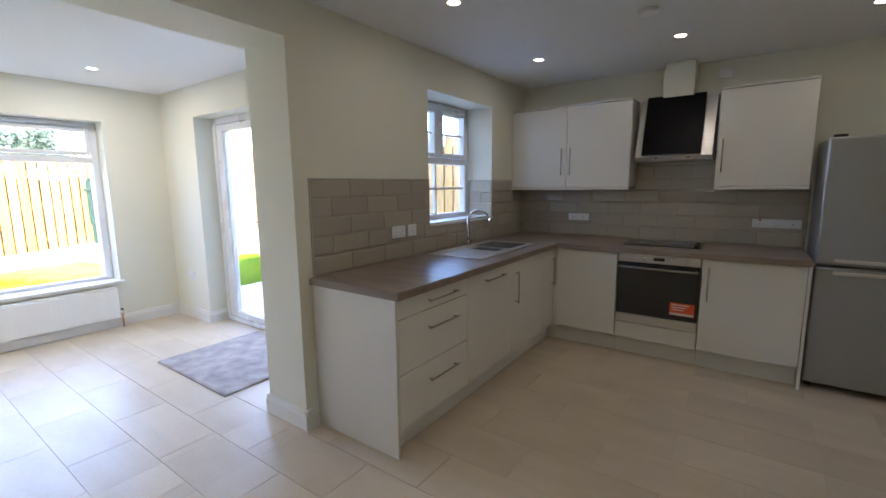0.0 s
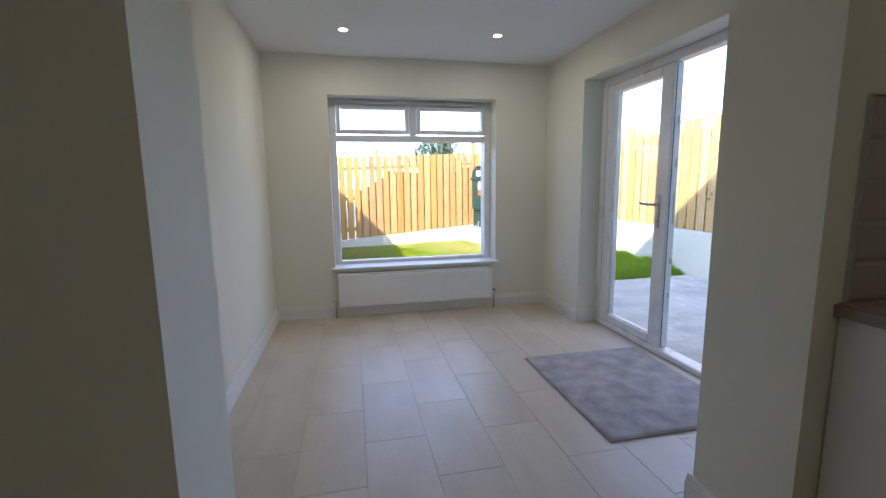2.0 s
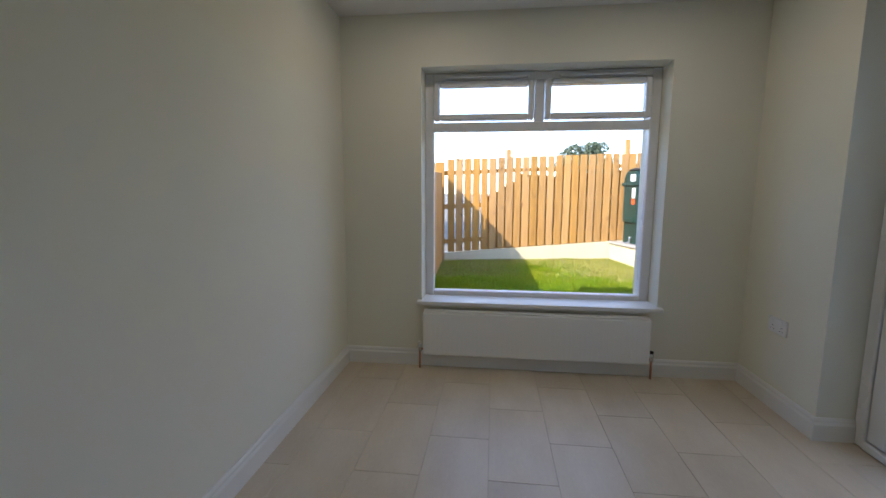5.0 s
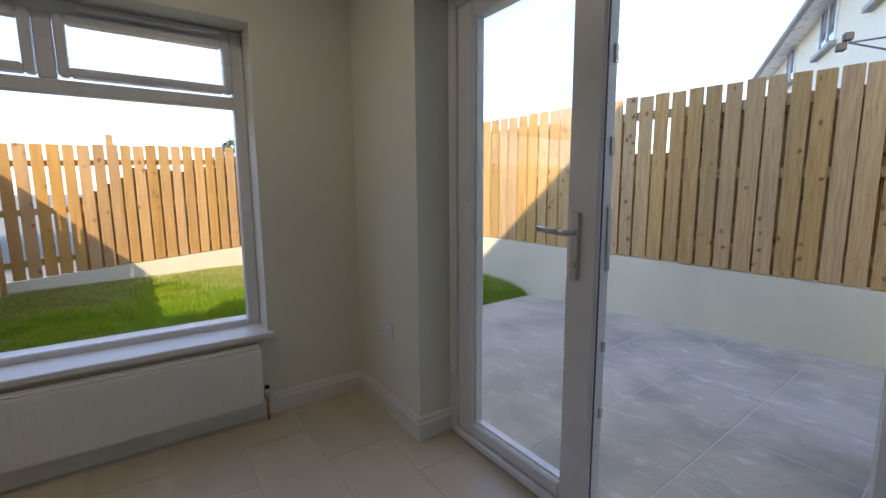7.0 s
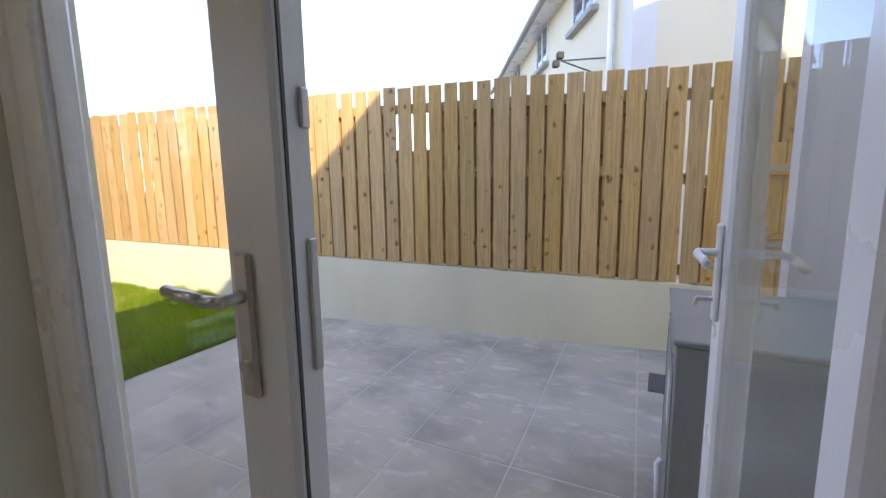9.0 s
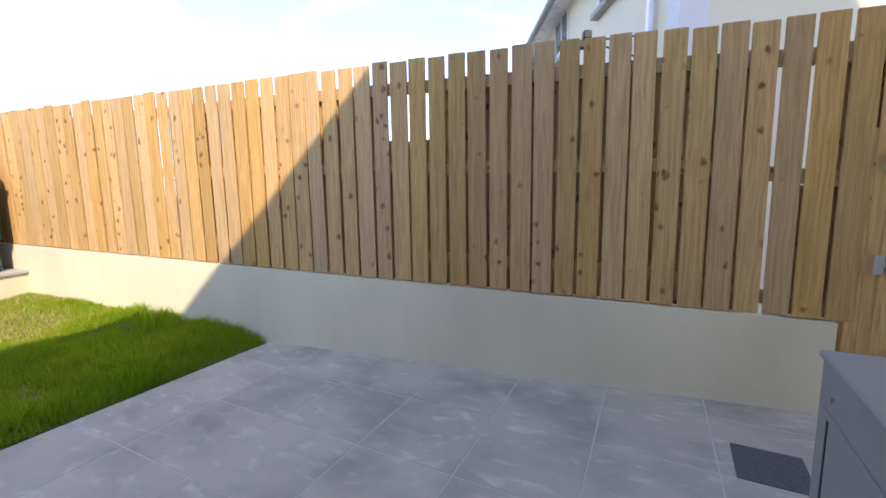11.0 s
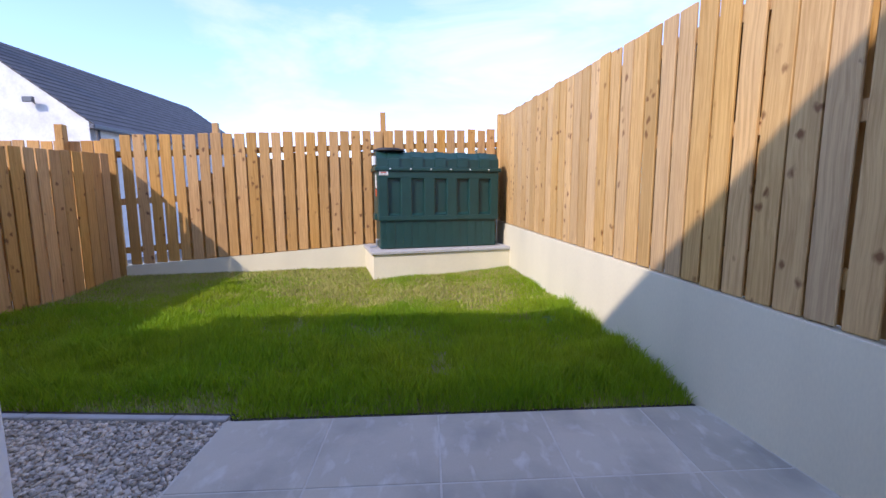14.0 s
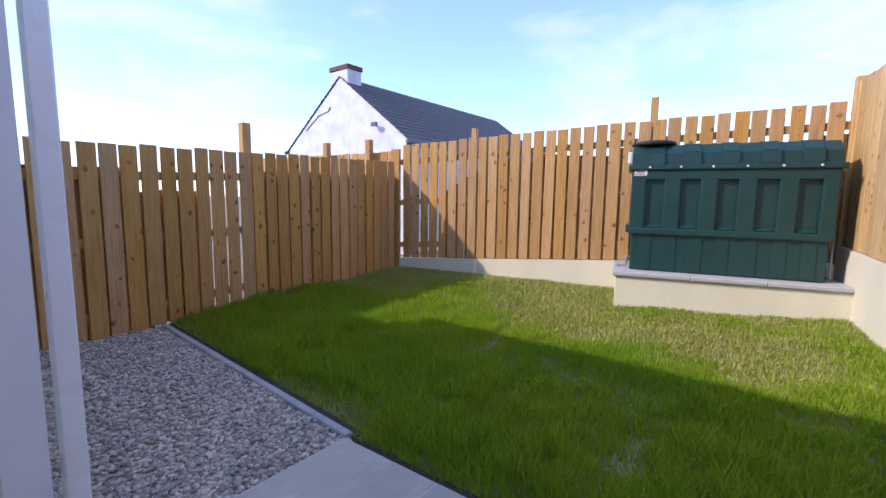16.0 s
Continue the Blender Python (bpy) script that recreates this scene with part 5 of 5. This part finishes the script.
gate = thing("garden_gate", "ledged and braced pine gate folded back beside the fence", "gate", -2.41, 6.60, -0.25, 6.0)
for k in range(7):
    part("board", box(0.02 + k * 0.135, 0.15 + k * 0.135, 0.0, 0.019, 0.05, 1.82 + 0.012 * (k % 2), 0.003), WOOD, gate)
for z in (0.32, 0.94, 1.56):
    part("ledge", box(0.03, 0.95, -0.035, -0.001, z, z + 0.095, 0.004), WOOD, gate)
for z in (0.42, 1.04):
    bm = prism([(0.06, z), (0.16, z), (0.94, z + 0.515), (0.84, z + 0.515)], -0.034, -0.002, "y")
    part("brace", bm, WOOD, gate)
for z in (0.99, 1.61):
    h = part("hinge", box(-0.03, 0.02, -0.045, -0.036, z - 0.06, z + 0.06, 0.002), ZINC, gate, "galvanised hinge plate")
    part("strap", box(0.02, 0.17, -0.043, -0.037, z - 0.015, z + 0.02, 0.002), ZINC, h)
gpost = tagged(new("gate_post", meshed("gate_post", box(-0.05, 0.05, -0.05, 0.05, 0.0, 1.8, 0.006), WOOD)), "square pine gate post at the wall's end", "post")
gpost.matrix_basis = pose(-2.485, 6.66, -0.25, 0, 0, FA)


def downpipe(x, y, z0, z1, label, s=0.034, round_pipe=False, standoff=(0, 0)):
    ob = thing("downpipe", label, "pipe", x, y, z0)
    bm = rod(bmesh.new(), (0, 0, 0), (0, 0, z1 - z0), s, 14) if round_pipe else box(-s, s, -s, s, 0, z1 - z0, 0.006)
    part("pipe", bm, UPVC, ob)
    z = 2.6
    while z < z1 - z0:
        br = part("bracket", box(-s - 0.008, s + 0.008, -s - 0.008, s + 0.008, z, z + 0.03, 0.003), UPVC, ob)
        if standoff != (0, 0):
            part("spacer", box(min(0, standoff[0]) - 0.01, max(0, standoff[0]) + 0.01, min(0, standoff[1]) - 0.01, max(0, standoff[1]) + 0.01, z + 0.005, z + 0.025), UPVC, br)
        z += 1.4
    return ob


downpipe(-5.805, 2.79, -0.30, 2.60, "square white downpipe at the corner of the extension", 0.036, False, (0.06, 0))
setting("quoin_band", box(-5.725, -5.605, 2.871, 2.886, -0.26, 2.60), WHITE_RENDER, "white painted corner band on cream render", "trim")
setting("quoin_band_main", box(-2.55, -2.301, 4.9, 5.06, -0.26, 4.9), WHITE_RENDER, "white painted corner band of the main house", "trim")
gutter_m = setting("gutter_main", box(-2.90, -2.80, -5.2, 5.2, 4.98, 5.07, 0.01), UPVC, "white gutter along the main eave", "gutter")


def weed(x, y, n, size, seed):
    rng = random.Random(seed)
    ob = thing("broadleaf_weed", "broad-leaved green weed growing in the long grass", "plant", x, y, ground_z(x, y))
    for k in range(n):
        a = 6.283 * k / n + rng.uniform(-0.3, 0.3)
        ln, w = size * rng.uniform(0.7, 1.1), size * 0.24
        bm = bmesh.new()
        prev = None
        for i in range(7):
            f = i / 6
            wid = w * math.sin(math.pi * min(1, f * 0.93 + 0.07)) ** 0.7
            r, z = ln * f, size * (0.75 * f - 0.75 * f * f + 0.10)
            c = Vector((math.cos(a) * r, math.sin(a) * r, z))
            side = Vector((-math.sin(a), math.cos(a), 0)) * wid
            row = [bm.verts.new(c - side + Vector((0, 0, 0.02 * size))), bm.verts.new(c - Vector((0, 0, 0.03 * size))), bm.verts.new(c + side + Vector((0, 0, 0.02 * size)))]
            if prev:
                bm.faces.new([prev[0], prev[1], row[1], row[0]])
                bm.faces.new([prev[1], prev[2], row[2], row[1]])
            prev = row
        part("leaf", bm, LEAF, ob, "", True)
    return ob


weed(-8.42, 5.66, 7, 0.21, 1)
weed(-8.45, 5.42, 6, 0.17, 2)
weed(-8.2, 0.22, 7, 0.26, 3)
weed(-7.5, 5.0, 5, 0.14, 4)

# ---- beyond the fences ----
def slated_house(name, label, x, y, rz, wide, deep, eave, ridge, wall_mat, over=0.3, gutter=None):
    """Local x runs along the gable, y along the ridge; roof slopes carry courses of slates."""
    ob = thing(name, label, "house", x, y, -0.37, rz, kind="structure")
    bm = prism([(0, 0), (wide, 0), (wide, eave), (wide / 2, ridge), (0, eave)], 0, deep, "y")
    part("wall", bm, wall_mat, ob)
    rise = (ridge - eave) / (wide / 2)
    n = 16
    run = wide / 2 + over
    for side in (0, 1):
        bm = bmesh.new()
        for k in range(n):
            a0, a1 = k / n, (k + 1.15) / n
            def at(a, up):
                d = wide / 2 - run * a
                xx = d if side == 0 else wide - d
                return xx, ridge - rise * run * a + up
            p = [at(a0, 0.035), at(a1, 0.055), at(a1, 0.03), at(a0, 0.01)]
            v = [[bm.verts.new((q[0], yy, q[1])) for q in p] for yy in (-0.03, deep + 0.03)]
            bm.faces.new(v[0])
            bm.faces.new(list(reversed(v[1])))
            for i in range(4):
                j = (i + 1) % 4
                bm.faces.new([v[0][j], v[0][i], v[1][i], v[1][j]])
        bmesh.ops.recalc_face_normals(bm, faces=bm.faces)
        part("roof", bm, SLATE, ob, "dark slate roof")
        ex = -over if side == 0 else wide + over
        ez = eave - rise * over
        part("gutter", box(ex - 0.06, ex + 0.06, -0.1, deep + 0.1, ez - 0.06, ez + 0.04, 0.02), gutter or GUTTER, ob, "pale grey gutter" if gutter else "dark grey gutter")
        part("soffit", box(min(ex, 0 if side == 0 else wide), max(ex, 0 if side == 0 else wide), 0.0, deep, ez - 0.02, ez + 0.0), UPVC, ob, "white soffit")
    return ob


# whitewashed cottage: its gable faces the garden
cot = slated_house("cottage", "old whitewashed cottage with a slate roof and gable chimney", -13.3, -7.45, 90, 4.95, 8.1, 2.85, 4.64, STAINED, 0.12)
chim = part("chimney", box(2.05, 2.78, 0.02, 0.50, 4.0, 4.84, 0.01), STAINED, cot, "whitewashed chimney")
part("chimney_cap", box(2.02, 2.81, -0.01, 0.53, 4.84, 4.96, 0.01), BRICK, chim, "brown brick capping")
lampc = part("floodlight", box(3.86, 4.06, -0.17, -0.10, 3.20, 3.30, 0.01), GUTTER, cot, "dark wall floodlight")
part("arm", rods([(3.96, -0.1, 3.24), (3.96, 0.0, 3.20)], 0.015, 8), GUTTER, lampc)
part("cable", rods([(0.9, -0.012, 3.35), (1.5, -0.012, 3.72), (1.95, -0.012, 3.80), (2.05, -0.012, 3.9)], 0.012, 6), GUTTER, cot, "dark cable")
part("side_downpipe", rod(bmesh.new(), (5.03, 0.1, 0.0), (5.03, 0.1, 2.75), 0.04, 12), GUTTER, cot, "dark downpipe", True)

# neighbour's two-storey house
nb = slated_house("neighbour_house", "cream rendered two-storey house behind the long fence", -3.55, 8.35, 26.9, 8.0, 11.6, 5.45, 8.6, PALE_RENDER, 0.42, KERB)
for y0, y1, z0, z1 in ((1.35, 2.55, 4.30, 5.25), (4.35, 5.5, 4.30, 5.25), (7.6, 8.7, 4.30, 5.25)):
    wn_ = part("window", frame_ring(-0.03, 0.05, y0, y1, z0, z1, 0.07), UPVC, nb, "white framed window")
    part("pane", box(-0.005, 0.015, y0 + 0.06, y1 - 0.06, z0 + 0.06, z1 - 0.06), DARK_PANE, wn_)
    part("bar", box(-0.025, 0.03, (y0 + y1) / 2 - 0.03, (y0 + y1) / 2 + 0.03, z0 + 0.07, z1 - 0.07), UPVC, wn_)
    part("sill", box(-0.12, 0.03, y0 - 0.08, y1 + 0.08, z0 - 0.09, z0 - 0.005, 0.006), KERB, wn_, "stone sill")
part("corner_band", box(-0.02, 0.0, -0.02, 0.24, 0.0, 5.3), WHITE_RENDER, nb, "white painted corner band")
part("corner_band", box(0.0, 0.28, -0.02, -0.001, 0.0, 5.6), WHITE_RENDER, nb, "white painted corner band")
part("house_downpipe", rod(bmesh.new(), (-0.07, 0.55, 0.0), (-0.07, 0.55, 5.2), 0.045, 14), UPVC, nb, "white downpipe", True)
br = part("light_bracket", rods([(0.0, 0.9, 3.42), (-0.55, 1.25, 3.48), (-0.02, 1.0, 3.20)], 0.012, 8), GUTTER, nb, "thin metal bracket")
for dx, dz in ((-0.56, 0.06), (-0.62, -0.06)):
    part("flood_lamp", box(dx - 0.05, dx + 0.05, 1.22, 1.33, 3.45 + dz, 3.55 + dz, 0.01), DARK, br, "black flood lamp")

flag = thing("flag", "small red white and blue flag on a thin pole", "flag", -16.5, -9.2, -0.37)
part("pole", rod(bmesh.new(), (0, 0, 0), (0, 0, 3.75), 0.02, 8), GUTTER, flag)
for k, m in enumerate((GUTTER, PAPER, RED)):
    part("cloth", box(-0.01, 0.01, 0.03 + k * 0.05, 0.08 + k * 0.05, 2.7, 3.5 - 0.1 * k), m, flag)


def tree(name, label, x, y, h, spread, seed, leaves):
    rng = np.random.default_rng(seed)
    ob = thing(name, label, "tree", x, y, -0.37)
    bm = rod(bmesh.new(), (0, 0, 0), (0, 0, h * 0.55), 0.35, 10, 0.2)
    for k in range(9):
        a, z = rng.uniform(0, 6.28), h * rng.uniform(0.3, 0.55)
        rod(bm, (0, 0, z), (math.cos(a) * spread * 0.6, math.sin(a) * spread * 0.6, h * rng.uniform(0.6, 0.85)), 0.12, 6, 0.04)
    part("trunk", bm, BARK, ob)
    verts, faces = [], []
    lumps = [(rng.uniform(-1, 1) * spread * 0.75, rng.uniform(-1, 1) * spread * 0.75, h * rng.uniform(0.55, 0.92), spread * rng.uniform(0.25, 0.45)) for _ in range(26)]
    for _ in range(leaves):
        lx, ly, lz, lr = lumps[rng.integers(len(lumps))]
        d = rng.normal(size=3)
        d *= lr * rng.uniform(0.6, 1.0) / np.linalg.norm(d)
        c = np.array([lx, ly, lz]) + d * (1, 1, 0.7)
        u, v = rng.normal(size=3), rng.normal(size=3)
        u, v = u / np.linalg.norm(u) * 0.16, v / np.linalg.norm(v) * 0.12
        k = len(verts)
        verts += [tuple(c - u), tuple(c + v), tuple(c + u), tuple(c - v)]
        faces.append((k, k + 1, k + 2, k + 3))
    me = bpy.data.meshes.new("crown")
    me.from_pydata(verts, [], faces)
    me.materials.append(CANOPY)
    cr = new("crown", me)
    cr.parent = ob
    return ob


tree("tree", "far broad-crowned tree rising over the back fence", -60, 12.2, 8.0, 3.4, 21, 9000)

# ---- tiles, last ----
TX, TY, TG = 0.64, 0.305, 0.0011
tile_mesh = meshed("tile", shift_to(box(-TX / 2 + TG, TX / 2 - TG, -TY / 2 + TG, TY / 2 - TG, -0.005, 0.0, 0.0007), 0, 0, 0), TILE)
REGIONS = [(-5.2, -2.30, -0.2, 2.52), (-2.30, -1.93, 0.152, 1.80), (-1.93, 1.6, -1.3, 4.74), (-4.49, -2.765, 2.52, 2.69)]
for row in range(-8, 14):
    y0 = 0.86 + row * TY
    off = -3.32 if row % 2 == 0 else -3.64
    for col in range(-4, 9):
        x0 = off + col * TX
        for rx0, rx1, ry0, ry1 in REGIONS:
            a, b, c, d = max(x0 + TG, rx0), min(x0 + TX - TG, rx1), max(y0 + TG, ry0), min(y0 + TY - TG, ry1)
            if b - a < 0.01 or d - c < 0.01:
                continue
            if rx1 == 1.6 and (c > 4.2 or a < -1.93 and d > 1.9):
                continue
            if abs((b - a) - (TX - 2 * TG)) < 1e-6 and abs((d - c) - (TY - 2 * TG)) < 1e-6:
                piece("tile", tile_mesh, floor, (a + b) / 2, (c + d) / 2, 0.0)
            else:
                part("tile", box(a, b, c, d, -0.005, 0.0, 0.0007), TILE, floor)

MX, MZ = 0.30, 0.113


def metro(name, w, h):
    """A glazed wall tile with a wide bevel, facing -y, its back on y = 0."""
    bm = bmesh.new()
    e = min(0.011, w / 3, h / 3)
    lo = [bm.verts.new(p) for p in ((-w / 2, 0, -h / 2), (w / 2, 0, -h / 2), (w / 2, 0, h / 2), (-w / 2, 0, h / 2))]
    md = [bm.verts.new((v.co.x, -0.004, v.co.z)) for v in lo]
    hi = [bm.verts.new((v.co.x - math.copysign(e * 0.35, v.co.x), -0.0065, v.co.z - math.copysign(e, v.co.z))) for v in lo]
    for p, q in ((lo, md), (md, hi)):
        for i in range(4):
            j = (i + 1) % 4
            bm.faces.new([p[i], p[j], q[j], q[i]])
    bm.faces.new(hi)
    bmesh.ops.recalc_face_normals(bm, faces=bm.faces)
    return meshed("tile", bm, METRO)


full_metro = metro("tile", MX - 0.002, MZ - 0.003)


def tile_run(parent, u0, u1, z0, z1, holes, put, rz):
    """Brick-bonded tiles over a wall, cut at the ends and round holes (u0, u1, z0, z1)."""
    rows = int(round((z1 - z0) / MZ))
    for r in range(rows):
        za, zb = z0 + r * MZ, z0 + (r + 1) * MZ
        u = u0 - (MX / 2 if r % 2 else 0)
        while u < u1:
            spans = [(max(u, u0), min(u + MX, u1))]
            for h0, h1, hz0, hz1 in holes:
                if hz0 < (za + zb) / 2 < hz1:
                    nxt = []
                    for a, b in spans:
                        if a < h0:
                            nxt.append((a, min(b, h0)))
                        if b > h1:
                            nxt.append((max(a, h1), b))
                    spans = nxt
            for a, b in spans:
                if b - a < 0.012:
                    continue
                w = b - a
                me = full_metro if abs(w - MX) < 1e-4 else metro("tile", w - 0.002, MZ - 0.003)
                x, y = put((a + b) / 2)
                piece("tile", me, parent, x, y, (za + zb) / 2, rz)
            u += MX


part("tile_grout", box(-1.93, -1.9275, 1.905, 3.03, 0.91, 1.475), WALL_GROUT, wall_mid)
part("tile_grout", box(-1.93, -1.9275, 3.03, 4.03, 0.91, 1.105), WALL_GROUT, wall_mid)
part("tile_grout", box(-1.93, -1.9275, 4.03, 4.738, 0.91, 1.475), WALL_GROUT, wall_mid)
tile_run(wall_mid, 1.905, 4.735, 0.911, 0.911 + 5 * MZ, [(3.03, 4.03, 1.13, 3.0)], lambda u: (-1.9275, u), 90)
part("tile_edge_trim", box(-1.93, -1.918, 1.898, 1.905, 0.911, 1.478), STEEL, wall_mid, "metal tile edging")
part("tile_edge_trim", box(-1.93, -1.918, 1.905, 3.03, 1.476, 1.481), STEEL, wall_mid, "metal tile edging")
part("tile_grout", box(-1.918, 0.50, 4.7375, 4.74, 0.91, 1.40), WALL_GROUT, wall_kitchen)
part("tile_grout", box(-0.77, -0.14, 4.7375, 4.74, 1.40, 1.62), WALL_GROUT, wall_kitchen)
tile_run(wall_kitchen, -1.918, 0.50, 0.911, 0.911 + 4 * MZ, [], lambda u: (u, 4.7375), 0)
tile_run(wall_kitchen, -0.772, -0.135, 0.911 + 4 * MZ, 0.911 + 7 * MZ, [], lambda u: (u, 4.7375), 0)
# tiled reveals of the kitchen window
tile_run(wall_mid, -2.19, -1.93, 1.137, 1.137 + 3 * MZ, [], lambda u: (u, 4.03), 0)
